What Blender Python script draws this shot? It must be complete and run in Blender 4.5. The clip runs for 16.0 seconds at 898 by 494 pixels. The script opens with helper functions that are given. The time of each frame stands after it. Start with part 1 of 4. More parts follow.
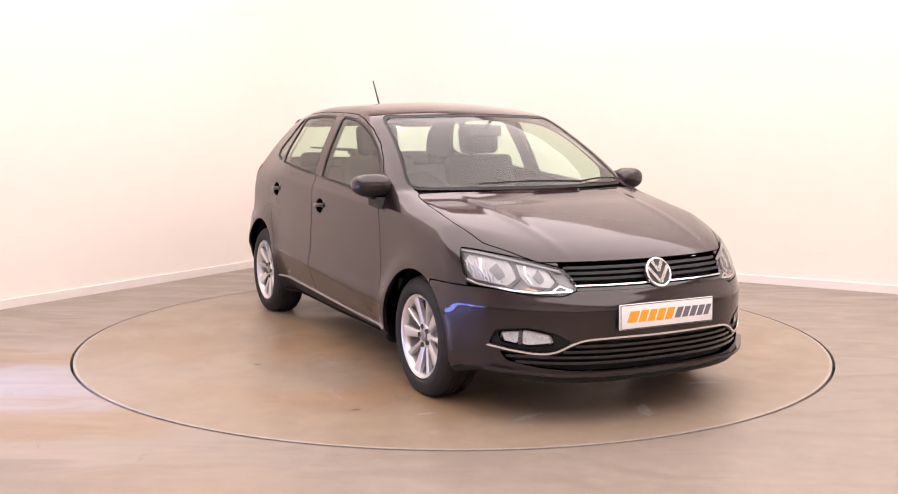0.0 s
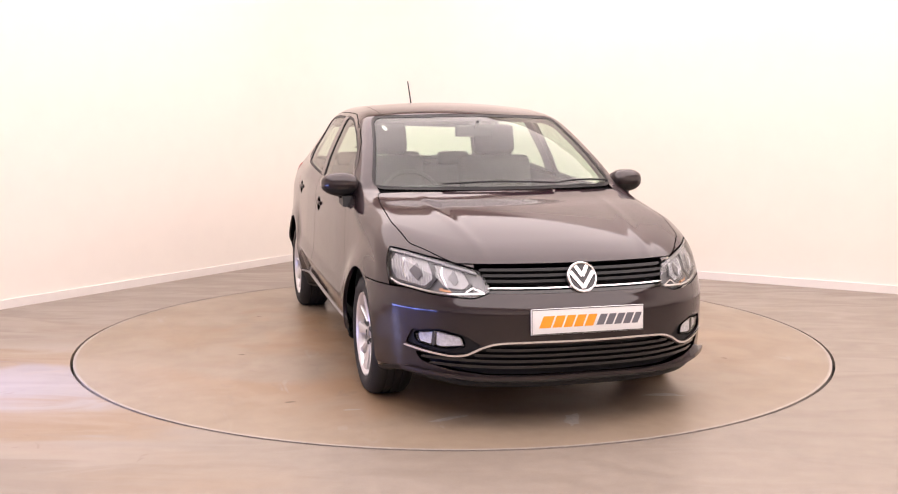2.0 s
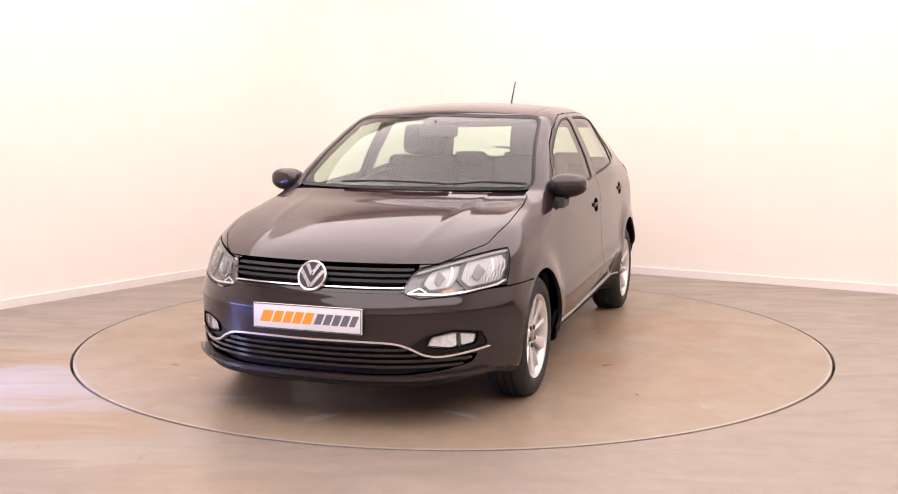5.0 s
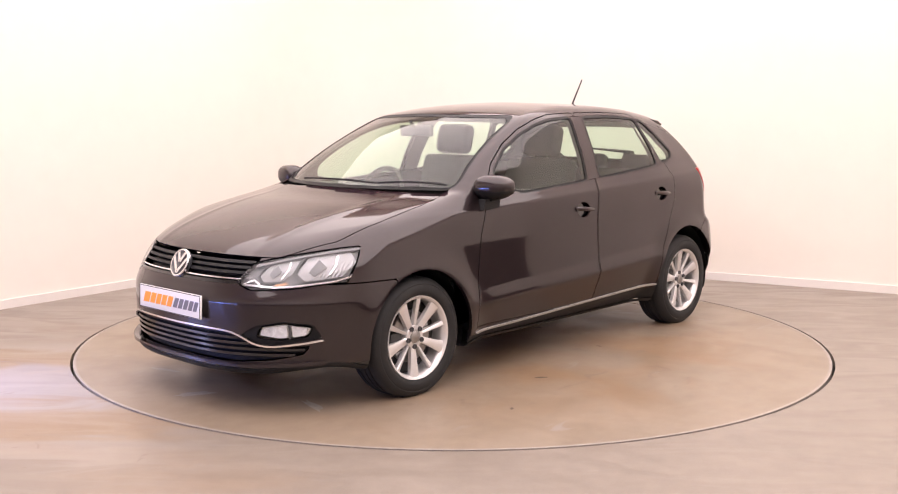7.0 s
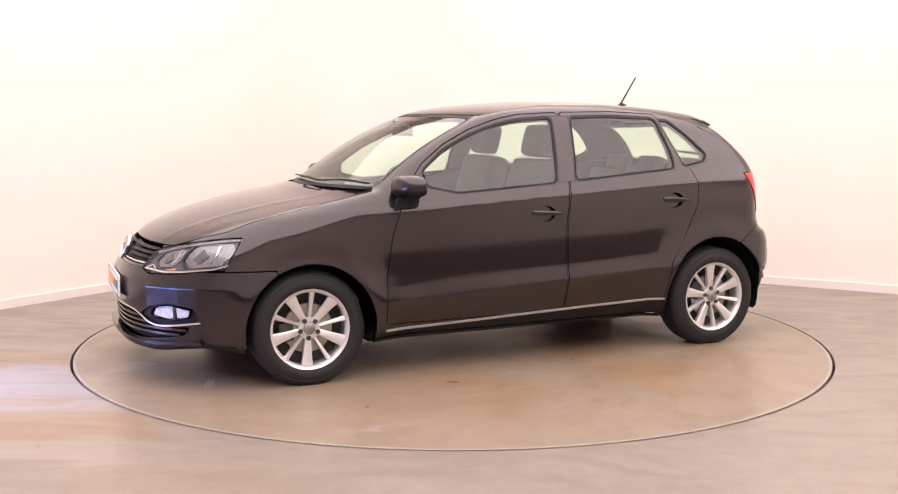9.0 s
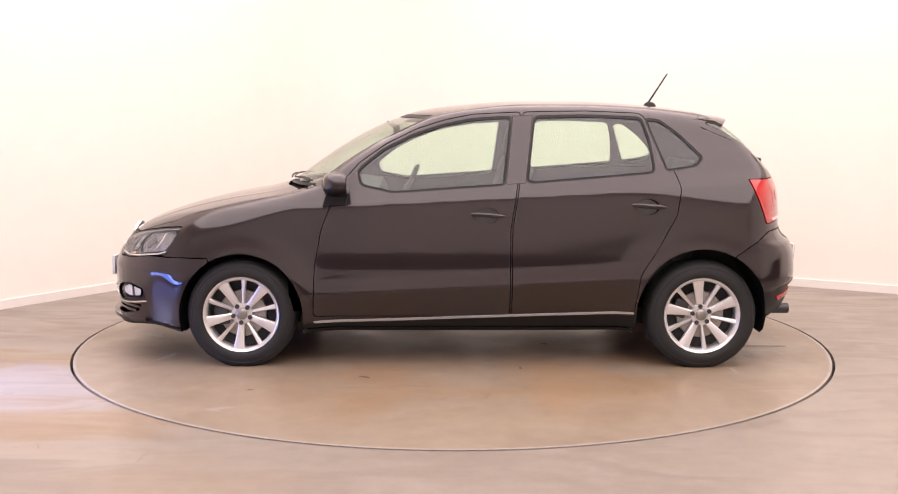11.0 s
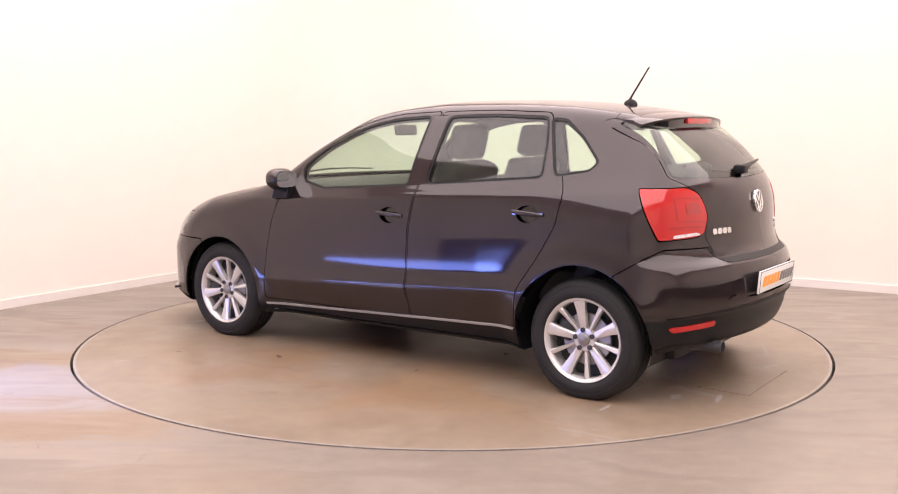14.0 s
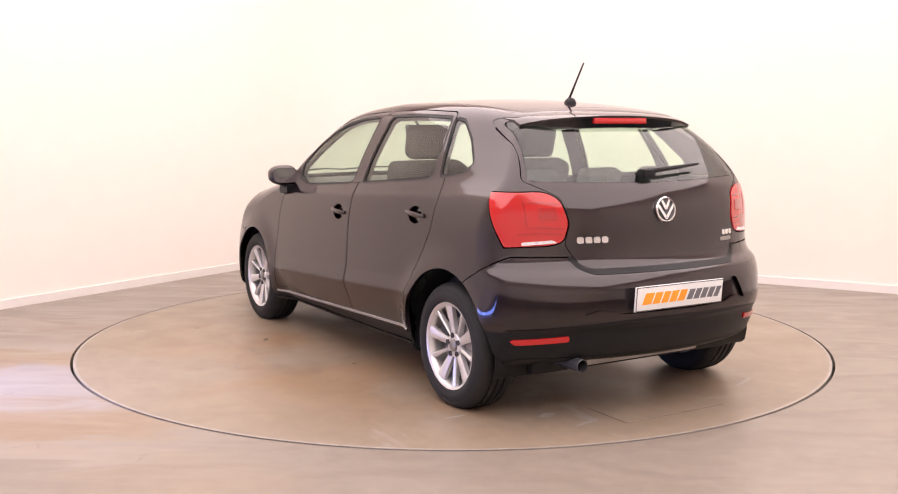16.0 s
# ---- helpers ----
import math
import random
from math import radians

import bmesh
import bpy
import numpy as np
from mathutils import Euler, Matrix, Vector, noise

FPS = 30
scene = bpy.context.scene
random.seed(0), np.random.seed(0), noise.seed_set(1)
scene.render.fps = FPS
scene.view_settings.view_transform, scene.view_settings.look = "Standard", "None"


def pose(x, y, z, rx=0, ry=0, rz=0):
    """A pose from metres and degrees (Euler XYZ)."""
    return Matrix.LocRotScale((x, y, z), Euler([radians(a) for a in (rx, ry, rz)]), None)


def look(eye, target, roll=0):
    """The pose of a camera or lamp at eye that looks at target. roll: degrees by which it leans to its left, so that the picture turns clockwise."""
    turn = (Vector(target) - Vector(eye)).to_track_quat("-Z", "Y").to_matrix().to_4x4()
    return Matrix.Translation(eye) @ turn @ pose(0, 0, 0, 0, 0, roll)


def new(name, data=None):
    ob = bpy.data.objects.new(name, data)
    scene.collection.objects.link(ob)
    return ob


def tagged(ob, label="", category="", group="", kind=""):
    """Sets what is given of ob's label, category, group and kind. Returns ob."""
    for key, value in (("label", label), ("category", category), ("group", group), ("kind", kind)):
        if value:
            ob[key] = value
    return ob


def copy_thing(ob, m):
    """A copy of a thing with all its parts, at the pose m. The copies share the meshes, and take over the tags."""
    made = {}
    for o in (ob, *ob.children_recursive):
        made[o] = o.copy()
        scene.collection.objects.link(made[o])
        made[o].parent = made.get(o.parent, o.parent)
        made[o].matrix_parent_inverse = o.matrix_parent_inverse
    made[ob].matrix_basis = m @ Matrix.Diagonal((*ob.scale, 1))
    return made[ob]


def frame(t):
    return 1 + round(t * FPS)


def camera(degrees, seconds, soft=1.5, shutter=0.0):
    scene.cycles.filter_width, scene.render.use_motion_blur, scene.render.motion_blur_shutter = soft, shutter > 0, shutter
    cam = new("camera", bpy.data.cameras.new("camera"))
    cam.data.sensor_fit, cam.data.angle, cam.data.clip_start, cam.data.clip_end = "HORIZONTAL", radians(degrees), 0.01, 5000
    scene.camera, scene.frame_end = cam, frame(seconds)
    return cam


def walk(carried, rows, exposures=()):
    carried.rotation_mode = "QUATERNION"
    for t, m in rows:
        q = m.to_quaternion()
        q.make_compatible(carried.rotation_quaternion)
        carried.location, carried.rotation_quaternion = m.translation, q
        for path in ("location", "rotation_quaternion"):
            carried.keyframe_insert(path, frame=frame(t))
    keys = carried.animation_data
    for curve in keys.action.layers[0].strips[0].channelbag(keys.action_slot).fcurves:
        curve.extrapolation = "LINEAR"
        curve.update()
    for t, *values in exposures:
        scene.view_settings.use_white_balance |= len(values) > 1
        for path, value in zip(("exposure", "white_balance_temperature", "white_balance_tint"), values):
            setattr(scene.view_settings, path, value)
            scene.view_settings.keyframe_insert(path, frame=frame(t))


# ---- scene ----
# ------------------------------------------------ camera: stands still on its tripod
CAM = pose(0, -6.129, 1.315, 90 - 7.115, -0.125, 0.216)
cam = camera(48.13, 16.0, soft=1.1)
walk(cam, [(0.0, CAM), (16.0, CAM)], exposures=[(0.0, 0.0), (16.0, 0.0)])

# ------------------------------------------------ light
world = bpy.data.worlds.new("world")
world.use_nodes = True
scene.world = world
_sky = world.node_tree.nodes.new("ShaderNodeTexSky")
_sky.sky_type, _sky.sun_disc, _sky.sun_elevation, _sky.sun_rotation = "NISHITA", False, radians(35), radians(200)
world.node_tree.links.new(_sky.outputs[0], world.node_tree.nodes["Background"].inputs[0])
world.node_tree.nodes["Background"].inputs[1].default_value = 0.1


def area_lamp(name, eye, target, sx, sy, watts, colour):
    data = bpy.data.lights.new(name, "AREA")
    data.shape, data.size, data.size_y, data.energy, data.color = "RECTANGLE", sx, sy, watts, colour
    ob = new(name, data)
    ob.matrix_world = look(eye, target)
    return ob


CEIL = 3.6
LAMP = (1.0, 0.874, 0.875)
area_lamp("ceiling_light_lamp", (0.9, -1.9, CEIL - 0.05), (0.9, -1.899, 0), 9.4, 9.6, 820, LAMP)
# low daylight through the roller door in the side wall, which stands a little open
area_lamp("doorway_daylight", (-4.93, -2.72, 0.25), (-4.00, -3.08, 0.24), 3.0, 0.28, 36, (0.20, 0.29, 1.0))
area_lamp("second_doorway_daylight", (-5.62, -4.75, 0.24), (-4.62, -4.75, 0.23), 2.3, 0.28, 32, (0.20, 0.29, 1.0))


# a beam of the same daylight that falls on the floor beside the table
_beam = area_lamp("doorway_beam", (-4.6, -1.9, 1.5), (-2.55, -1.42, 0.0), 0.35, 0.25, 8, (0.50, 0.55, 1.0))
_beam.data.spread = radians(34)


# ------------------------------------------------ materials
def material(name, colour, rough=0.5, metal=0.0, coat=0.0, grain=0.0, scale=20.0, bump=0.0, spec=0.5, detail=6.0):
    """A surface with variation at two scales (grain), and fine relief (bump)."""
    m = bpy.data.materials.new(name)
    m.use_nodes = True
    nt = m.node_tree
    b = nt.nodes["Principled BSDF"]
    b.inputs["Base Color"].default_value = (*colour, 1)
    b.inputs["Roughness"].default_value = rough
    b.inputs["Metallic"].default_value = metal
    b.inputs["Coat Weight"].default_value = coat
    b.inputs["Coat Roughness"].default_value = 0.025
    b.inputs["Specular IOR Level"].default_value = spec
    if grain or bump:
        tc = nt.nodes.new("ShaderNodeTexCoord")
        n1, n2 = nt.nodes.new("ShaderNodeTexNoise"), nt.nodes.new("ShaderNodeTexNoise")
        n1.inputs["Scale"].default_value, n1.inputs["Detail"].default_value = scale, detail
        n2.inputs["Scale"].default_value, n2.inputs["Detail"].default_value = scale * 0.08, 3
        for n in (n1, n2):
            nt.links.new(tc.outputs["Object"], n.inputs["Vector"])
        mul = nt.nodes.new("ShaderNodeMath")
        mul.operation = "ADD"
        nt.links.new(n1.outputs["Fac"], mul.inputs[0])
        nt.links.new(n2.outputs["Fac"], mul.inputs[1])
        ramp = nt.nodes.new("ShaderNodeMapRange")
        ramp.inputs["From Min"].default_value, ramp.inputs["From Max"].default_value = 0.6, 1.4
        ramp.inputs["To Min"].default_value, ramp.inputs["To Max"].default_value = 1 - grain, 1 + grain
        nt.links.new(mul.outputs[0], ramp.inputs["Value"])
        mix = nt.nodes.new("ShaderNodeMix")
        mix.data_type, mix.blend_type = "RGBA", "MULTIPLY"
        mix.inputs["Factor"].default_value = 1
        mix.inputs["A"].default_value = (*colour, 1)
        nt.links.new(ramp.outputs[0], mix.inputs["B"])
        nt.links.new(mix.outputs["Result"], b.inputs["Base Color"])
        if bump:
            bn = nt.nodes.new("ShaderNodeBump")
            bn.inputs["Strength"].default_value, bn.inputs["Distance"].default_value = bump, 0.004
            nt.links.new(n1.outputs["Fac"], bn.inputs["Height"])
            nt.links.new(bn.outputs[0], b.inputs["Normal"])
    return m


def glass_material(name, tint, rough=0.0, skin_gloss=0.05):
    """Thin pane: clear tinted, with a glossy skin that grows at a grazing view."""
    m = bpy.data.materials.new(name)
    m.use_nodes = True
    nt = m.node_tree
    nt.nodes.remove(nt.nodes["Principled BSDF"])
    tr, gl = nt.nodes.new("ShaderNodeBsdfTransparent"), nt.nodes.new("ShaderNodeBsdfGlossy")
    tr.inputs[0].default_value = (*tint, 1)
    gl.inputs["Roughness"].default_value = rough
    lw, pw, ad = nt.nodes.new("ShaderNodeLayerWeight"), nt.nodes.new("ShaderNodeMath"), nt.nodes.new("ShaderNodeMath")
    mx = nt.nodes.new("ShaderNodeMixShader")
    pw.operation, ad.operation = "POWER", "MULTIPLY_ADD"
    pw.inputs[1].default_value = 4.5
    ad.inputs[1].default_value, ad.inputs[2].default_value = 0.90, skin_gloss
    nt.links.new(lw.outputs["Facing"], pw.inputs[0])
    nt.links.new(pw.outputs[0], ad.inputs[0])
    nt.links.new(ad.outputs[0], mx.inputs[0])
    nt.links.new(tr.outputs[0], mx.inputs[1])
    nt.links.new(gl.outputs[0], mx.inputs[2])
    nt.links.new(mx.outputs[0], nt.nodes["Material Output"].inputs[0])
    return m


PAINT = material("car_paint", (0.0270, 0.0192, 0.0205), 0.42, 0.80, 1.0, 0.04, 900.0, spec=0.0)
PAINT.node_tree.nodes["Principled BSDF"].inputs["Specular Tint"].default_value = (0.48, 0.40, 0.44, 1)
for _key, _value in (("Coat IOR", 1.57), ("Coat Roughness", 0.05)):
    PAINT.node_tree.nodes["Principled BSDF"].inputs[_key].default_value = _value
BLACK = material("black_plastic", (0.010, 0.010, 0.011), 0.45, grain=0.15, scale=150, bump=0.08, spec=0.25)
GLOSSBLACK = material("gloss_black", (0.006, 0.006, 0.007), 0.08, coat=0.6)
RUBBER = material("tyre_rubber", (0.011, 0.011, 0.0115), 0.72, grain=0.25, scale=60, bump=0.15)
ALLOY = material("alloy", (0.70, 0.69, 0.69), 0.30, 0.55, 0.4, 0.05, 60)
CHROME = material("chrome", (0.90, 0.90, 0.91), 0.16, 1.0)
STEEL = material("steel", (0.35, 0.34, 0.33), 0.35, 0.9, grain=0.2, scale=60)
FABRIC = material("seat_fabric", (0.05, 0.049, 0.052), 0.9, grain=0.2, scale=60, bump=0.05)
COWLBLACK = material("scuttle_black", (0.008, 0.008, 0.008), 0.95, grain=0.2, scale=90, spec=0.03)
TRIM = material("interior_trim", (0.042, 0.04, 0.041), 0.6, grain=0.15, scale=120, bump=0.15)
HEADLINING = material("headlining", (0.24, 0.235, 0.225), 0.9, grain=0.06, scale=150)
GLASS = glass_material("tinted_glass", (0.78, 0.91, 0.80), 0.0, 0.085)
LENS = glass_material("clear_lens", (0.93, 0.95, 0.96))
REDLENS = material("red_lens", (0.47, 0.010, 0.011), 0.12, coat=0.6)
REDDEEP = material("red_lens_deep", (0.35, 0.006, 0.008), 0.15, coat=1.0)
WHITE = material("white_plate", (0.82, 0.82, 0.82), 0.3, coat=0.3, grain=0.03, scale=40)
ORANGE = material("orange_print", (0.95, 0.36, 0.03), 0.4, grain=0.1, scale=30)
GREY = material("grey_print", (0.16, 0.16, 0.18), 0.4, grain=0.1, scale=30)
WALLPAINT = material("white_wall_paint", (0.85, 0.80, 0.73), 0.7, grain=0.02, scale=6, bump=0.03)
DIMWALL = material("dark_reflected_wall", (0.06, 0.057, 0.055), 0.8, grain=0.1, scale=6)
SKIRTPAINT = material("white_gloss_skirting", (0.80, 0.76, 0.72), 0.35, grain=0.03, scale=8)


# ------------------------------------------------ mesh helpers
def mesh_from(name, V, F, mat, N=None, flat=False):
    me = bpy.data.meshes.new(name)
    me.from_pydata(np.asarray(V).tolist(), [], F if isinstance(F, list) else F.tolist(), shade_flat=flat)
    me.materials.append(mat)
    if N is not None:
        me.normals_split_custom_set_from_vertices(np.asarray(N).tolist())
    me.update()
    return me


def put(name, me, parent=None, label="", m=None):
    ob = new(name, me)
    if parent is not None:
        ob.parent = parent
    if m is not None:
        ob.matrix_basis = m
    return tagged(ob, label)


def part(name, bm, mat, parent=None, label="", m=None, smooth=True):
    me = bpy.data.meshes.new(name)
    bmesh.ops.recalc_face_normals(bm, faces=bm.faces)
    for f in bm.faces:
        f.smooth = smooth
    bm.to_mesh(me)
    bm.free()
    if smooth:
        me.set_sharp_from_angle(angle=radians(38))
    me.materials.append(mat)
    return put(name, me, parent, label, m)


def box(bm, x0, y0, z0, x1, y1, z1, bevel=0.0, seg=2):
    r = bmesh.ops.create_cube(bm, size=1, matrix=Matrix.Translation(((x0 + x1) / 2, (y0 + y1) / 2, (z0 + z1) / 2)) @ Matrix.Diagonal((abs(x1 - x0), abs(y1 - y0), abs(z1 - z0), 1)))
    if bevel:
        ed = {e for v in r["verts"] for e in v.link_edges}
        bmesh.ops.bevel(bm, geom=list(ed), offset=bevel, segments=seg, affect="EDGES", profile=0.6)
    return bm


def lathe(bm, prof, seg=48, axis="y", m=Matrix()):
    """Turns a profile of (radius, along) round the axis."""
    rings = []
    for r, a in prof:
        ring = []
        for i in range(seg):
            t = 2 * math.pi * i / seg
            p = (r * math.cos(t), a, r * math.sin(t)) if axis == "y" else (r * math.cos(t), r * math.sin(t), a) if axis == "z" else (a, r * math.cos(t), r * math.sin(t))
            ring.append(bm.verts.new(m @ Vector(p)))
        rings.append(ring)
    for a, b in zip(rings, rings[1:]):
        for i in range(seg):
            bm.faces.new((a[i], a[(i + 1) % seg], b[(i + 1) % seg], b[i]))
    return rings


def tube(bm, pts, r, seg=8, taper=None):
    """A round bar along pts; taper: the radius at the end."""
    pts = [Vector(p) for p in pts]
    rings = []
    for i, p in enumerate(pts):
        d = (pts[min(i + 1, len(pts) - 1)] - pts[max(i - 1, 0)]).normalized()
        q = d.to_track_quat("Z", "Y").to_matrix()
        rr = r if taper is None else r + (taper - r) * i / (len(pts) - 1)
        rings.append([bm.verts.new(p + q @ Vector((rr * math.cos(2 * math.pi * k / seg), rr * math.sin(2 * math.pi * k / seg), 0))) for k in range(seg)])
    for a, b in zip(rings, rings[1:]):
        for k in range(seg):
            bm.faces.new((a[k], a[(k + 1) % seg], b[(k + 1) % seg], b[k]))
    bm.faces.new(rings[0][::-1])
    bm.faces.new(rings[-1])
    return bm


# ------------------------------------------------ the studio
LEFT_A, LEFT_B = Vector((-3.172, 0.803)), Vector((-1.615, 3.162))
RIGHT_A, RIGHT_B = Vector((1.509, 2.610)), Vector((3.443, 1.548))
DISC_R = 2.224


def floor_material(name, turning):
    m = material(name, (0.259, 0.204, 0.151) if turning else (0.238, 0.200, 0.166), 0.36, grain=0.13, scale=150, bump=0.10, detail=9.0)
    nt = m.node_tree
    b = nt.nodes["Principled BSDF"]

    def node(kind, **values):
        n = nt.nodes.new(kind)
        for key, value in values.items():
            n.inputs[key].default_value = value
        return n

    def join(a, c):
        nt.links.new(a, c)

    def ranged(src, a, c, lo=0.0, hi=1.0):
        n = node("ShaderNodeMapRange", **{"From Min": a, "From Max": c, "To Min": lo, "To Max": hi})
        n.interpolation_type = "SMOOTHSTEP"
        join(src, n.inputs["Value"])
        return n.outputs[0]

    def times(a, c, op="MULTIPLY"):
        n = nt.nodes.new("ShaderNodeMath")
        n.operation = op
        for k, s in enumerate((a, c)):
            if isinstance(s, float):
                n.inputs[k].default_value = s
            else:
                join(s, n.inputs[k])
        return n.outputs[0]

    def blend(base, colour, fac):
        n = nt.nodes.new("ShaderNodeMix")
        n.data_type = "RGBA"
        join(base, n.inputs["A"])
        if isinstance(colour, tuple):
            n.inputs["B"].default_value = (*colour, 1)
        else:
            join(colour, n.inputs["B"])
        join(fac, n.inputs["Factor"])
        return n.outputs["Result"]

    tc = nt.nodes.new("ShaderNodeTexCoord").outputs["Object"]

    def cloud(scale, stretch, turn, detail=5.0, warp=0.4):
        mp = nt.nodes.new("ShaderNodeMapping")
        mp.inputs["Scale"].default_value = stretch
        mp.inputs["Rotation"].default_value = (0, 0, radians(turn))
        join(tc, mp.inputs[0])
        n = node("ShaderNodeTexNoise", Scale=scale, Detail=detail, Distortion=warp)
        join(mp.outputs[0], n.inputs["Vector"])
        return n.outputs["Fac"]

    base = b.inputs["Base Color"].links[0].from_socket
    xyz = nt.nodes.new("ShaderNodeSeparateXYZ")
    join(tc, xyz.inputs[0])
    big = cloud(0.9, (0.6, 1.3, 1), -12)
    streak = cloud(2.6, (0.6, 1.9, 1), 8, 9.0, 1.2)
    tan, pale, grime = (0.273, 0.180, 0.107), (0.314, 0.273, 0.250), (0.164, 0.127, 0.100)
    if turning:
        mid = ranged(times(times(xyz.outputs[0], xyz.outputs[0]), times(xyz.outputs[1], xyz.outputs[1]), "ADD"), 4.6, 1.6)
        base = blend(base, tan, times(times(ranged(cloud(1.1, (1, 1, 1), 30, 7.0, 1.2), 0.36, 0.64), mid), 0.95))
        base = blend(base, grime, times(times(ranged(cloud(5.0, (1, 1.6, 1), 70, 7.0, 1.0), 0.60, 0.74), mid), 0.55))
        base = blend(base, pale, times(times(ranged(cloud(3.5, (0.6, 2.0, 1), 80, 7.0, 1.4), 0.63, 0.70), ranged(cloud(1.3, (1, 1, 1), 5), 0.5, 0.6)), 0.7))
    else:
        # old smears that run across the floor beside the table, and a painted bluish glare
        v = times(times(times(xyz.outputs[1], times(xyz.outputs[0], -0.16), "ADD"), times(times(big, 0.5, "SUBTRACT"), 0.5), "ADD"), times(times(streak, 0.5, "SUBTRACT"), 0.9), "ADD")
        ramp = nt.nodes.new("ShaderNodeValToRGB")
        # the two bluish stops put the daylight glare into the floor colour
        stops = ((-2.20, (0.235, 0.196, 0.167)), (-2.10, pale), (-1.86, pale), (-1.70, tan), (-1.35, (0.282, 0.200, 0.137)), (-1.15, (0.300, 0.273, 0.287)), (-0.62, (0.300, 0.273, 0.296)), (-0.45, tan), (-0.10, (0.264, 0.182, 0.109)), (0.02, pale), (0.20, (0.235, 0.196, 0.167)))
        el = ramp.color_ramp.elements
        while len(el) < len(stops):
            el.new(0.5)
        for e, (p, c) in zip(el, stops):
            e.position, e.color = (p + 3) / 4, (*c, 1)
        along = node("ShaderNodeMapRange", **{"From Min": -3, "From Max": 1})
        join(v, along.inputs["Value"])
        join(along.outputs[0], ramp.inputs[0])
        base = blend(base, ramp.outputs[0], times(ranged(times(xyz.outputs[0], times(big, 0.8), "ADD"), -0.3, -1.1), 0.62))
        base = blend(base, tan, times(ranged(cloud(0.8, (0.5, 1.4, 1), -15), 0.56, 0.72), 0.35))
        base = blend(base, grime, times(ranged(cloud(9.0, (1, 1, 1), 20, 8.0, 1.5), 0.68, 0.76), 0.5))
    join(base, b.inputs["Base Color"])
    join(ranged(cloud(2.5, (1, 1, 1), 40) if turning else streak, 0.3, 0.7, 0.46, 0.28), b.inputs["Roughness"])
    return m


FLOORMAT = floor_material("painted_concrete", False)
DISCMAT = floor_material("turntable_paint", True)
DARKGAP = material("dark_gap", (0.02, 0.017, 0.015), 0.8, grain=0.2, scale=60)


def ring_face(bm, r0, r1, z, seg=180, box_half=None):
    inner = [bm.verts.new((r0 * math.cos(2 * math.pi * i / seg), r0 * math.sin(2 * math.pi * i / seg), z)) for i in range(seg)]
    outer = []
    for i in range(seg):
        c, s = math.cos(2 * math.pi * i / seg), math.sin(2 * math.pi * i / seg)
        k = r1 if box_half is None else box_half / max(abs(c), abs(s))
        outer.append(bm.verts.new((k * c, k * s, z)))
    for i in range(seg):
        bm.faces.new((inner[i], inner[(i + 1) % seg], outer[(i + 1) % seg], outer[i]))
    return inner


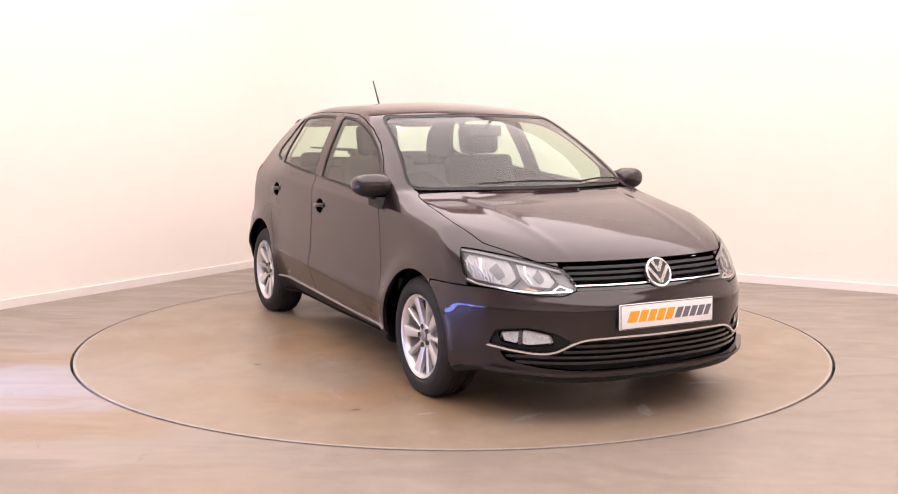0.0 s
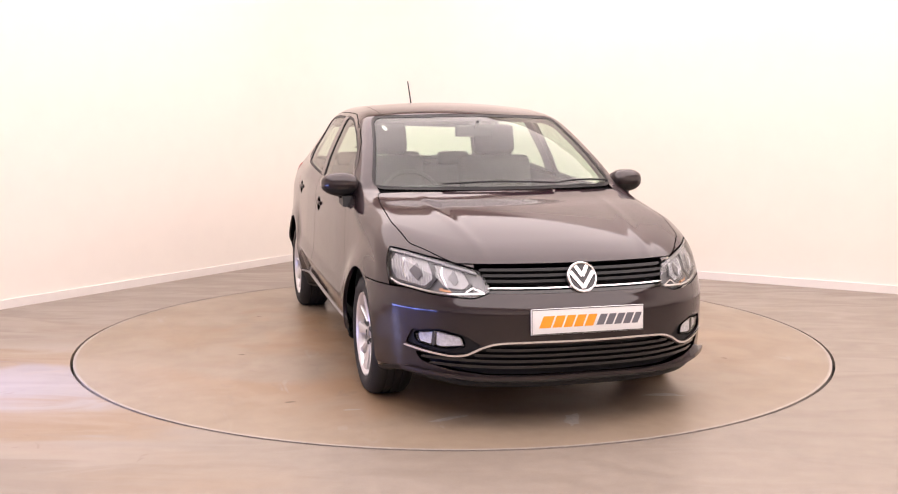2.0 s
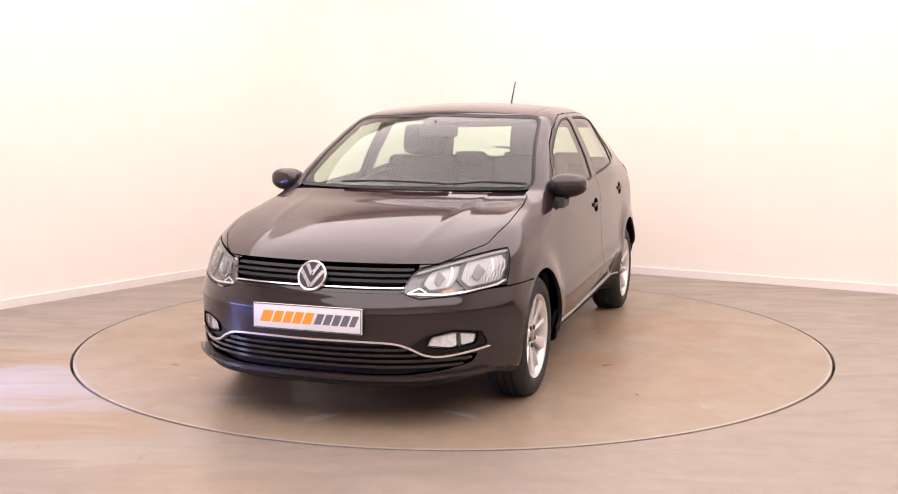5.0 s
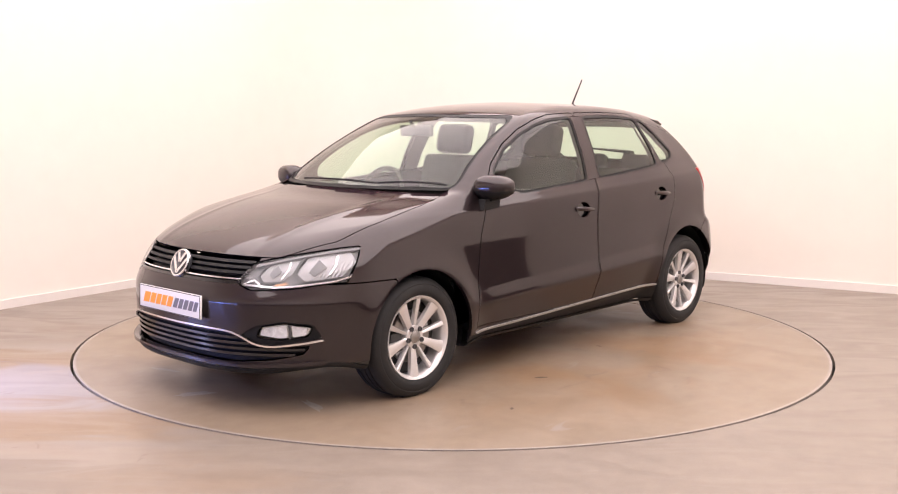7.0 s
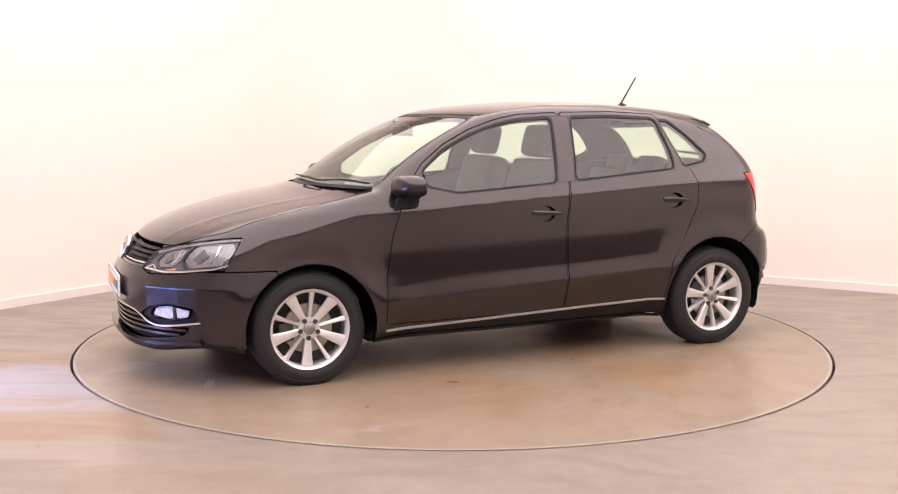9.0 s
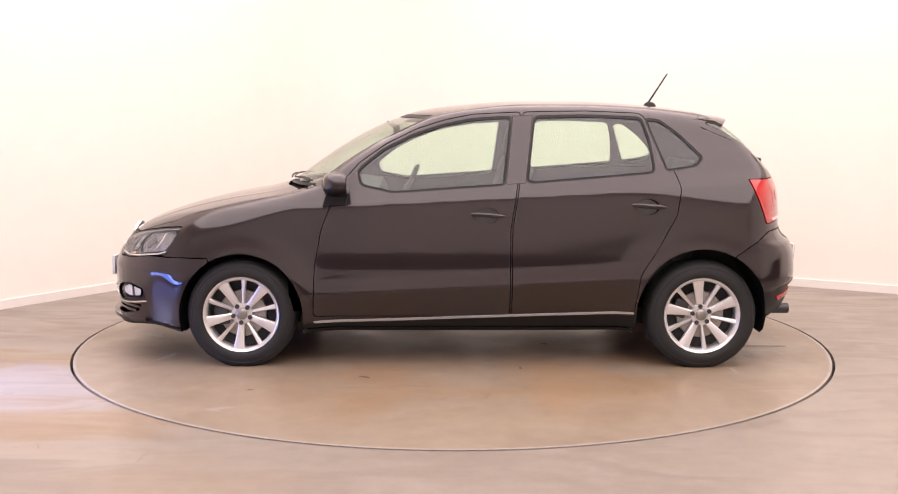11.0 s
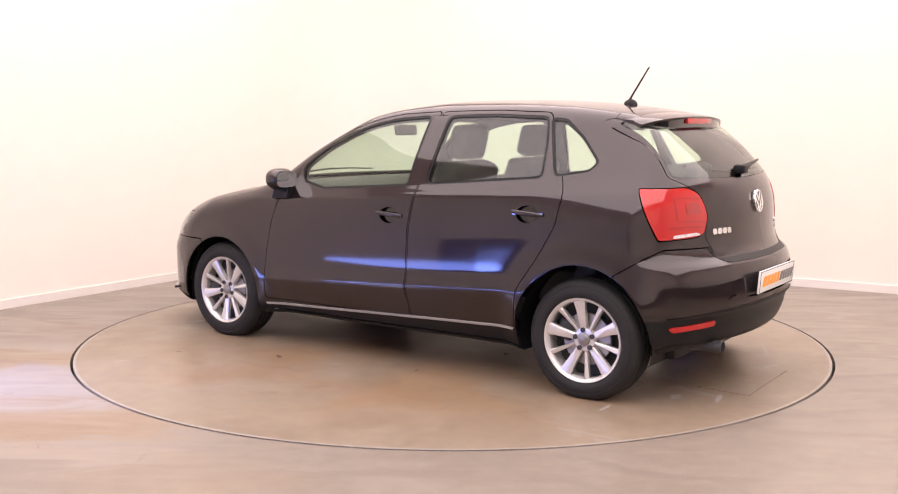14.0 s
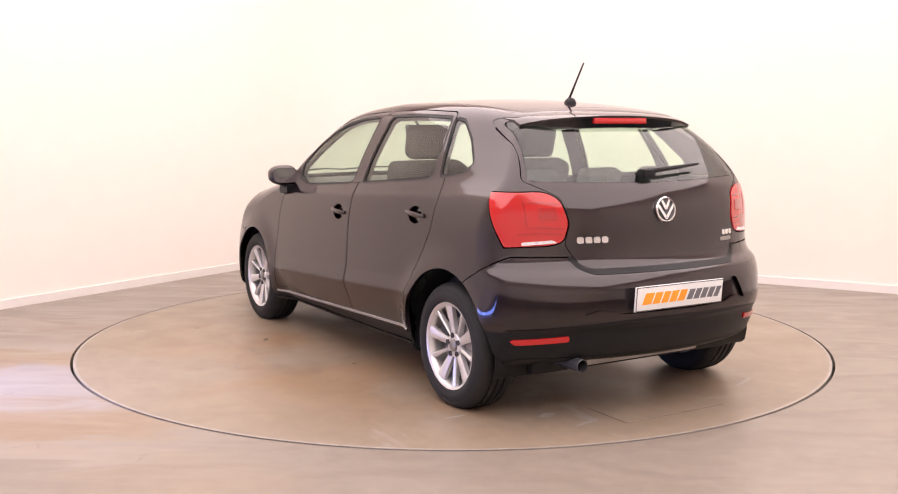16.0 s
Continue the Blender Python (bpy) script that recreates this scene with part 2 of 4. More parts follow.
def studio():
    bm = bmesh.new()
    inner = ring_face(bm, DISC_R, 0, 0.0, box_half=9.0)
    low = [bm.verts.new((v.co.x, v.co.y, -0.06)) for v in inner]
    for i in range(len(inner)):
        bm.faces.new((inner[i], inner[i - 1], low[i - 1], low[i]))
    tagged(part("floor", bm, FLOORMAT), "worn beige painted concrete floor with tan stains", "floor", kind="structure")
    bm = bmesh.new()
    ring_face(bm, DISC_R - 0.35, DISC_R + 0.05, -0.05)
    tagged(part("floor_pit", bm, DARKGAP), "dark gap under the edge of the turntable", "floor gap", kind="structure")
    # the two walls seen, joined by a rounded corner behind the car
    dl, dr = (LEFT_B - LEFT_A).normalized(), (RIGHT_B - RIGHT_A).normalized()
    s = ((RIGHT_A.x - LEFT_B.x) * dr.y - (RIGHT_A.y - LEFT_B.y) * dr.x) / (dl.x * dr.y - dl.y * dr.x)
    corner = LEFT_B + dl * s
    r = 0.9 * s
    plan = [LEFT_A - dl * 4.6, LEFT_A, LEFT_B]
    a, b = corner - dl * r, corner + dr * r
    for i in range(9):
        t = i / 8
        plan.append(a * (1 - t) ** 2 + corner * 2 * t * (1 - t) + b * t * t)
    plan += [RIGHT_A, RIGHT_B, RIGHT_B + dr * 3.4]

    def strip(name, z0, z1, thick, out, mat, label, category):
        bm = bmesh.new()
        rows = []
        for i, p in enumerate(plan):
            d = (plan[min(i + 1, len(plan) - 1)] - plan[max(i - 1, 0)]).normalized()
            n = Vector((d.y, -d.x))
            f, k = p + n * out, p - n * thick
            rows.append([bm.verts.new((q.x, q.y, z)) for q, z in ((f, z0), (f, z1), (k, z1), (k, z0))])
        for u, v in zip(rows, rows[1:]):
            for k in range(4):
                bm.faces.new((u[k], u[(k + 1) % 4], v[(k + 1) % 4], v[k]))
        bm.faces.new(rows[0])
        bm.faces.new(rows[-1][::-1])
        tagged(part(name, bm, mat), label, category, kind="structure")

    strip("wall_back", 0.0, CEIL, 0.12, 0.0, WALLPAINT, "bright white painted studio wall with rounded corner", "wall")
    strip("baseboard", 0.0, 0.064, 0.0, 0.012, SKIRTPAINT, "white painted skirting board along the studio wall", "skirting")
    # plain walls that close the place behind the camera
    e0, e1 = plan[0], plan[-1]
    for name, p, q in (("wall_side", e0, Vector((e0.x, -8.2))), ("wall_rear", Vector((e0.x, -8.2)), Vector((e1.x, -8.2))), ("wall_flank", Vector((e1.x, -8.2)), e1)):
        bm = bmesh.new()
        d = (q - p).normalized()
        n = Vector((d.y, -d.x)) * 0.12
        foot = 0.55
        vs = [bm.verts.new((w.x, w.y, z)) for z in (foot, CEIL) for w in (p, q, q + n, p + n)]
        for f in ((0, 1, 2, 3), (4, 5, 6, 7), (0, 1, 5, 4), (1, 2, 6, 5), (2, 3, 7, 6), (3, 0, 4, 7)):
            bm.faces.new([vs[k] for k in f])
        tagged(part(name, bm, WALLPAINT, smooth=False), "plain painted studio wall", "wall", kind="structure")
        # unseen dark foot, added so that the doors reflect a dark band
        bm = bmesh.new()
        vs = [bm.verts.new((w.x, w.y, z)) for z in (0, foot) for w in (p, q, q + n, p + n)]
        for f in ((0, 1, 2, 3), (4, 5, 6, 7), (0, 1, 5, 4), (1, 2, 6, 5), (2, 3, 7, 6), (3, 0, 4, 7)):
            bm.faces.new([vs[k] for k in f])
        tagged(part(name + "_dark_band", bm, DIMWALL, smooth=False), "unseen dark grey wall foot, added for its reflection in the car", "wall", kind="structure")
    bm = bmesh.new()
    box(bm, -8, -8.4, CEIL, 8, 6, CEIL + 0.1)
    tagged(part("ceiling", bm, WALLPAINT, smooth=False), "plain white studio ceiling", "ceiling", kind="structure")


def turntable():
    bm = bmesh.new()
    prof = [(DISC_R - 0.016, -0.045), (DISC_R - 0.016, -0.003), (DISC_R - 0.019, 0.0)]
    rings = lathe(bm, prof, 180, "z")
    bm.faces.new(rings[-1])
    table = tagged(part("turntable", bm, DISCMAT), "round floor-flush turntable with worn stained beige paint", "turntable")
    bm = bmesh.new()
    lathe(bm, [(DISC_R - 0.030, -0.03), (DISC_R - 0.030, 0.0010), (DISC_R - 0.0155, 0.0010), (DISC_R - 0.0155, -0.03)], 180, "z")
    part("turntable_rim", bm, RIMSTEEL, table, "pale worn steel edge")
    bm = bmesh.new()
    box(bm, -1.9700, -0.298, 0.0002, -1.705, 0.298, 0.0010)
    part("hatch_frame", bm, DARKSPOT, table, "dark joint round the service hatch", smooth=False)
    bm = bmesh.new()
    box(bm, -1.968, -0.296, 0.0002, -1.707, 0.296, 0.0030, 0.001, 1)
    part("service_hatch", bm, DISCMAT, table, "small flush service hatch")
    # pale scuffs and dark specks that turn with it
    rnd = random.Random(7)
    spots = [(1.866, .02, .10, .040, 0), (1.60, .60, .10, .025, 1), (-1.69, .52, .05, .03, 2), (-1.87, .44, .09, .012, 3), (-1.73, -.69, .10, .012, 4), (-1.87, -.36, .08, .012, 5), (-1.5, .9, .06, .01, 6), (1.7, -.5, .09, .02, 7), (1.45, -.9, .05, .015, 8)]
    for x, y, a, w, k in spots:
        bm = bmesh.new()
        ring = []
        for q in range(14):
            t = 2 * math.pi * q / 14
            f = 1 + rnd.uniform(-.35, .35)
            ring.append(bm.verts.new((a * f * math.cos(t), w * f * math.sin(t), 0)))
        bm.faces.new(ring)
        part("scuff_mark", bm, SCUFF, table, "pale scuff on the paint", pose(x, y, .0012, 0, 0, 156 if k == 0 else 90 + rnd.uniform(-25, 25)))
    for x, y, r in ((-.364, .846, .022), (-.55, .244, .03), (.45, 1.05, .035), (1.0, 1.3, .018), (-.9, -1.1, .02), (1.25, -1.15, .025), (.2, -1.3, .02)):
        bm = bmesh.new()
        ring = [bm.verts.new((r * rnd.uniform(.6, 1.3) * math.cos(2 * math.pi * q / 10), r * .45 * rnd.uniform(.6, 1.3) * math.sin(2 * math.pi * q / 10), 0)) for q in range(10)]
        bm.faces.new(ring)
        part("dark_speck", bm, DARKSPOT, table, "dark chip in the paint", pose(x, y, .0012, 0, 0, rnd.uniform(0, 180)))
    return table


SCUFF = material("pale_scuff", (0.35, 0.32, 0.30), 0.5, grain=0.3, scale=40)
DARKSPOT = material("dark_chip", (0.10, 0.075, 0.06), 0.6, grain=0.3, scale=60)
RIMSTEEL = material("rim_steel", (0.36, 0.32, 0.29), 0.4, 0.2, grain=0.2, scale=30)
studio()
TABLE = turntable()


# ------------------------------------------------ the car: its skin is where four rounded fields meet
# x forward, y to its left, z up, from the floor under the middle of the wheelbase
def curve(pts):
    """A smooth monotone line through (at, value) pairs, as a function of an array."""
    xs, ys = (np.array(c, float) for c in zip(*sorted(pts)))
    h, d = np.diff(xs), np.diff(ys) / np.diff(xs)
    m = np.zeros(len(xs))
    m[0], m[-1] = d[0], d[-1]
    for i in range(1, len(xs) - 1):
        m[i] = 0 if d[i - 1] * d[i] <= 0 else 3 * (h[i - 1] + h[i]) / ((2 * h[i] + h[i - 1]) / d[i - 1] + (h[i] + 2 * h[i - 1]) / d[i])

    def f(x):
        i = np.clip(np.searchsorted(xs, x) - 1, 0, len(h) - 1)
        t = np.clip((x - xs[i]) / h[i], -3, 4)
        tt = np.clip(t, 0, 1)
        v = ys[i] * (1 + 2 * tt) * (1 - tt) ** 2 + m[i] * h[i] * tt * (1 - tt) ** 2 + ys[i + 1] * tt * tt * (3 - 2 * tt) + m[i + 1] * h[i] * tt * tt * (tt - 1)
        return v + np.where(t < 0, m[0] * t * h[i], 0) + np.where(t > 1, m[-1] * (t - 1) * h[i], 0)
    return f


def step(a, b, x):
    t = np.clip((x - a) / (b - a), 0, 1)
    return t * t * (3 - 2 * t)


def soft(v, r):
    return .5 * (np.sqrt(v * v + r * r) + v)


def smax(a, b, k):
    h = np.clip(1 - np.abs(a - b) / k, 0, 1)
    return np.maximum(a, b) + h * h * k / 4


FX, RX, HUB = 1.235, -1.235, 0.285
ARCH_F, ARCH_R = (1.230, 0.285, 0.332), (-1.228, 0.297, 0.350)
SIDE_Z = curve([(.08, .72), (.16, .79), (.22, .820), (.30, .834), (.45, .838), (.55, .832), (.65, .826), (.75, .820), (.85, .812), (.905, .803), (.94, .787), (.985, .765), (1.1, .722), (1.2, .678), (1.3, .630), (1.38, .585), (1.5, .50)])
PLAN_X = curve([(2.2, -.17), (2.0, -.10), (1.8, -.056), (1.5, -.024), (1.2, -.012), (.9, -.005), (.5, .003), (0, .006), (-.5, .004), (-.9, -.003), (-1.2, -.010), (-1.5, -.021), (-1.8, -.047), (-2.0, -.08)])
NOSE_Z = curve([(.06, 1.93), (.12, 2.03), (.17, 2.075), (.25, 2.07), (.36, 2.078), (.50, 2.080), (.57, 2.055), (.62, 2.03), (.68, 1.995), (.73, 1.95), (.85, 1.75), (1.2, 1.2)])
TAIL_Z = curve([(.10, -1.70), (.25, -1.79), (.30, -1.832), (.36, -1.858), (.42, -1.870), (.448, -1.888), (.48, -1.893), (.58, -1.886), (.65, -1.862), (.69, -1.815), (.73, -1.797), (.92, -1.778), (1.00, -1.752), (1.05, -1.722), (1.16, -1.612), (1.30, -1.450), (1.40, -1.33), (1.5, -1.2)])
TOP_X = curve([(2.1, .62), (1.98, .695), (1.9, .742), (1.73, .808), (1.55, .860), (1.38, .898), (1.2, .930), (1.12, .950), (1.065, .966), (1.0, 1.010), (.93, 1.062), (.77, 1.172), (.61, 1.264), (.46, 1.330), (.28, 1.384), (0, 1.419), (-.3, 1.436), (-.6, 1.436), (-.9, 1.423), (-1.2, 1.392), (-1.42, 1.352), (-1.7, 1.28)])


def side_w(x, z):
    lift = .053 * x * step(.62, .93, z) * (1 - step(1.08, 1.3, z))
    w = SIDE_Z(z + lift) + PLAN_X(x)
    w = w - .085 * step(-.7, -1.6, x) * step(.82, 1.2, z)
    zc = .44 - .0563 * x
    d = z - zc
    mid = step(.95, .70, x) * step(-1.0, -.75, x)
    w = w + mid * (soft(.078 - d, .008) / .078 * .013 - (.34 + .013 / .078) * soft(-d, .009))
    for ax, az, r in (ARCH_F, ARCH_R):
        q = np.hypot(x - ax, z - az) - r
        w = w + .018 * np.exp(-(np.maximum(q, 0) / .080) ** 2) * step(.05, .25, z)
    return w


def top_z(x, y):
    ay = np.abs(y)
    s = .215 * (ay / .7) ** 2 * step(-.4, .5, x)
    hood = step(.85, 1.45, x)
    t = TOP_X(x + s * (1 - .35 * hood)) - .034 * (ay / .55) ** 2 * (1 - step(.3, .9, x)) - .012 * (ay / .6) ** 2 * hood
    # two raised lines that run down the bonnet
    return t + hood * .003 * np.exp(-((ay - .47 + .12 * (x - 1.2)) / .03) ** 2)


def nose_x(y, z):
    ay = np.abs(y)
    return NOSE_Z(z) - .06 * (ay / .8) ** 2 - .37 * (ay / .8) ** 3.2


def tail_x(y, z):
    ay = np.abs(y)
    return TAIL_Z(z) + (.07 * (ay / .5) ** 2 + .10 * (ay / .8) ** 6) * (1 - .35 * step(.95, 1.3, z))


def skin(x, y, z):
    """Below nought inside the car."""
    a, t = np.abs(y) - side_w(x, z), z - top_z(x, y)
    f = smax(a, t, .05 + .07 * step(.8, 1.3, x) + .05 * step(.2, -.3, x))
    f = smax(f, x - nose_x(y, z), .075)
    f = smax(f, tail_x(y, z) - x, .06)
    return smax(f, low_z(x, y) - z, .03)


def low_z(x, y):
    return .165 + .02 * step(1.3, 1.0, x) + (.020 + .035 * step(.48, .78, np.abs(y))) * step(1.45, 1.75, x) + .09 * step(-1.4, -1.7, x)


def gradient(P, e=.002):
    x, y, z = P.T
    g = np.stack([skin(x + e, y, z) - skin(x - e, y, z), skin(x, y + e, z) - skin(x, y - e, z), skin(x, y, z + e) - skin(x, y, z - e)], 1) / (2 * e)
    return g


def unit(v):
    return v / np.maximum(np.linalg.norm(v, axis=1, keepdims=True), 1e-9)


def onto_skin(P, turns=3):
    for _ in range(turns):
        g = gradient(P)
        P = P - g * (skin(*P.T) / np.maximum((g * g).sum(1), .05))[:, None]
    return P


def net(h):
    """The skin as triangles: one vertex in each cell that it crosses."""
    ax = [np.arange(a, b, h) for a, b in ((-2.02, 2.2), (-.9 - h / 2, .95), (.06, 1.52))]
    F = skin(*np.meshgrid(*ax, indexing="ij"))
    s = F < 0
    cells = np.zeros(tuple(n - 1 for n in s.shape), int)
    for i in (0, 1):
        for j in (0, 1):
            for k in (0, 1):
                cells += s[i:i + cells.shape[0], j:j + cells.shape[1], k:k + cells.shape[2]]
    act = (cells > 0) & (cells < 8)
    idx = -np.ones(act.shape, int)
    idx[act] = np.arange(act.sum())
    c = np.argwhere(act)
    V = np.stack([ax[k][c[:, k]] + h / 2 for k in range(3)], 1)
    V = onto_skin(V, 5)
    T = []
    for k in range(3):
        u, v = (k + 1) % 3, (k + 2) % 3
        a = np.take(s, range(s.shape[k] - 1), k)
        b = np.take(s, range(1, s.shape[k]), k)
        e = np.argwhere(a != b)
        ok = (e[:, u] > 0) & (e[:, v] > 0) & (e[:, u] < act.shape[u]) & (e[:, v] < act.shape[v])
        e = e[ok]
        q = []
        for du, dv in ((1, 1), (0, 1), (0, 0), (1, 0)):
            w = e.copy()
            w[:, u] -= du
            w[:, v] -= dv
            q.append(idx[tuple(w.T)])
        q = np.stack(q, 1)
        flip = ~a[tuple(e.T)]
        q[flip] = q[flip][:, ::-1]
        T += [q[:, (0, 1, 2)], q[:, (0, 2, 3)]]
    T = np.concatenate(T)
    return V, T[(T >= 0).all(1)]


def split(V, T, g):
    """Cuts triangles where g changes sign: (V, where g > 0, where g < 0)."""
    g = np.where(np.abs(g) < 1e-6, 1e-6, g)
    p = g[T] > 0
    n = p.sum(1)
    keep_in, keep_out = T[n == 3], T[n == 0]
    ins, outs, newv, base = [keep_in], [keep_out], [], len(V)
    cut = T[(n == 1) | (n == 2)]
    if len(cut):
        pc = g[cut] > 0
        odd = np.where(pc.sum(1) == 1, pc.argmax(1), (~pc).argmax(1))
        r = np.stack([np.take_along_axis(cut, ((odd + k) % 3)[:, None], 1)[:, 0] for k in range(3)], 1)
        E = np.sort(np.concatenate([r[:, (0, 1)], r[:, (0, 2)]]), 1)
        key, inv = np.unique(E, axis=0, return_inverse=True)
        inv = inv.reshape(-1)
        ga, gb = g[key[:, 0]], g[key[:, 1]]
        t = (ga / (ga - gb))[:, None]
        newv = V[key[:, 0]] * (1 - t) + V[key[:, 1]] * t
        ab, ac = inv[:len(r)] + base, inv[len(r):] + base
        tip = np.stack([r[:, 0], ab, ac], 1)
        rest = np.concatenate([np.stack([ab, r[:, 1], r[:, 2]], 1), np.stack([ab, r[:, 2], ac], 1)])
        one = g[r[:, 0]] > 0
        ins += [tip[one], rest[np.tile(~one, 2)]]
        outs += [tip[~one], rest[np.tile(one, 2)]]
        V = np.concatenate([V, newv])
    return V, np.concatenate(ins), np.concatenate(outs)


def pack(V, T):
    used, inv = np.unique(T, return_inverse=True)
    return V[used], inv.reshape(-1, 3)


def inside(P, poly):
    """Distance to the outline of a flat shape, above nought inside it."""
    poly = np.asarray(poly, float)
    d, sgn = np.full(len(P), 1e9), np.zeros(len(P), bool)
    for a, b in zip(poly, np.roll(poly, -1, 0)):
        e = b - a
        t = np.clip(((P - a) @ e) / (e @ e), 0, 1)
        d = np.minimum(d, np.linalg.norm(P - a - t[:, None] * e, axis=1))
        c = (a[1] > P[:, 1]) != (b[1] > P[:, 1])
        with np.errstate(divide="ignore", invalid="ignore"):
            sgn ^= c & (P[:, 0] < e[0] * (P[:, 1] - a[1]) / e[1] + a[0])
    return np.where(sgn, d, -d)


def rounded(poly, n=2, r=.3):
    """Cuts the corners of an outline."""
    poly = [np.array(p, float) for p in poly]
    for _ in range(n):
        out = []
        for a, b in zip(poly, poly[1:] + poly[:1]):
            out += [a + (b - a) * r, b - (b - a) * r]
        poly, r = out, .27
    return np.array(poly)


def tight(poly, r=.03, n=5):
    """Rounds the corners of an outline by about r metres."""
    poly = [np.array(p, float) for p in poly]
    out = []
    for i, b in enumerate(poly):
        a, c = poly[i - 1], poly[(i + 1) % len(poly)]
        u, v = a - b, c - b
        k = min(r, np.linalg.norm(u) * .45, np.linalg.norm(v) * .45)
        p, q = b + u / np.linalg.norm(u) * k, b + v / np.linalg.norm(v) * k
        for j in range(n + 1):
            t = j / n
            out.append(p * (1 - t) ** 2 + b * 2 * t * (1 - t) + q * t * t)
    return np.array(out)


def shell(name, V, T, mat, parent, label="", thick=.012, out=0.0, back=False):
    """A panel of the skin with turned-in edges."""
    V, T = pack(V, T)
    N = unit(gradient(V))
    V = V + N * out
    E = np.concatenate([T[:, (0, 1)], T[:, (1, 2)], T[:, (2, 0)]])
    key, inv, cnt = np.unique(np.sort(E, 1), axis=0, return_inverse=True, return_counts=True)
    B = E[cnt[inv.reshape(-1)] == 1]
    F = T.tolist()
    VV, NN = [V], [N]
    if len(B) and thick:
        n = len(V)
        bv, bi = np.unique(B, return_inverse=True)
        bi = bi.reshape(-1, 2)
        d = V[B[:, 1]] - V[B[:, 0]]
        fn = unit(np.cross(d, N[B[:, 0]]))
        acc = np.zeros((len(bv), 3))
        for k in (0, 1):
            np.add.at(acc, bi[:, k], fn)
        acc = unit(acc)
        VV += [V[bv] - N[bv] * .0006, V[bv] - N[bv] * thick]
        NN += [acc, acc]
        m = len(bv)
        F += np.stack([bi[:, 1] + n, bi[:, 0] + n, bi[:, 0] + n + m, bi[:, 1] + n + m], 1).tolist()
    if back:
        base = sum(len(v) for v in VV)
        VV.append(V - N * thick)
        NN.append(-N)
        F += (T[:, ::-1] + base).tolist()
    return put(name, mesh_from(name, np.concatenate(VV), F, mat, np.concatenate(NN)), parent, label)


def project(view, A, B):
    """The skin's points seen from the front, rear or side at plane coordinates (A, B)."""
    n = len(A)
    lo, hi = {"front": (.2, 2.3), "rear": (-1.1, -2.1), "side": (.3, 1.0), "top": (.3, 1.6)}[view]

    def at(t):
        q = lo + (hi - lo) * t
        return {"front": (q, A, B), "rear": (q, A, B), "side": (A, q, B), "top": (A, B, q)}[view]
    a, b = np.zeros(n), np.ones(n)
    ts = np.linspace(1, 0, 90)
    done = np.zeros(n, bool)
    for u, v in zip(ts, ts[1:]):
        f = skin(*at(np.full(n, v)))
        hit = (f < 0) & ~done
        a[hit], b[hit] = v, u
        done |= hit
    for _ in range(22):
        c = (a + b) / 2
        ins = skin(*at(c)) < 0
        a, b = np.where(ins, c, a), np.where(ins, b, c)
    return np.stack(np.broadcast_arrays(*at((a + b) / 2)), 1), done


def patch(name, view, poly, mat, parent, label="", out=.004, thick=.006, res=.008, mirror=False):
    """A piece that follows the skin, of the outline that the view shows."""
    poly = np.asarray(poly, float)
    ra, rb = res if isinstance(res, tuple) else (res, res)
    pad = np.array([ra, rb])
    lo, hi = poly.min(0) - pad, poly.max(0) + pad
    na, nb = (int((hi[k] - lo[k]) / pad[k]) + 2 for k in (0, 1))
    A, B = np.meshgrid(np.linspace(lo[0], hi[0], na), np.linspace(lo[1], hi[1], nb), indexing="ij")
    V, ok = project(view, A.ravel(), B.ravel())
    i = np.arange(na * nb).reshape(na, nb)
    q = np.stack([i[:-1, :-1], i[1:, :-1], i[1:, 1:], i[:-1, 1:]], -1).reshape(-1, 4)
    T = np.concatenate([q[:, (0, 1, 2)], q[:, (0, 2, 3)]])
    T = T[ok[T].all(1)]
    if view in ("side", "rear"):
        T = T[:, ::-1]
    V, T, _ = split(V, T, inside(np.stack([A.ravel(), B.ravel()], 1), poly))
    obs = []
    for s in ((1, -1) if mirror else (1,)):
        W = V * np.array([1, s, 1])
        obs.append(shell(name, W, T if s > 0 else T[:, ::-1], mat, parent, label, thick=thick, out=out))
    return obs


def band(line, w):
    """The outline of a strip of width w along a line."""
    p = np.asarray(line, float)
    d = np.gradient(p, axis=0)
    n = np.stack([-d[:, 1], d[:, 0]], 1)
    n /= np.linalg.norm(n, axis=1, keepdims=True)
    return np.concatenate([p + n * w / 2, (p - n * w / 2)[::-1]])


def ellipse(cx, cy, a, b, n=32, power=2.0):
    t = np.linspace(0, 2 * np.pi, n, endpoint=False)
    c, s = np.cos(t), np.sin(t)
    return np.stack([cx + a * np.sign(c) * np.abs(c) ** (2 / power), cy + b * np.sign(s) * np.abs(s) ** (2 / power)], 1)


def smooth_line(pts, n=40):
    p = np.asarray(pts, float)
    t = np.concatenate([[0], np.cumsum(np.linalg.norm(np.diff(p, axis=0), axis=1))])
    u = np.linspace(0, t[-1], n)
    return np.stack([curve(list(zip(t, p[:, k])))(u) for k in (0, 1)], 1)


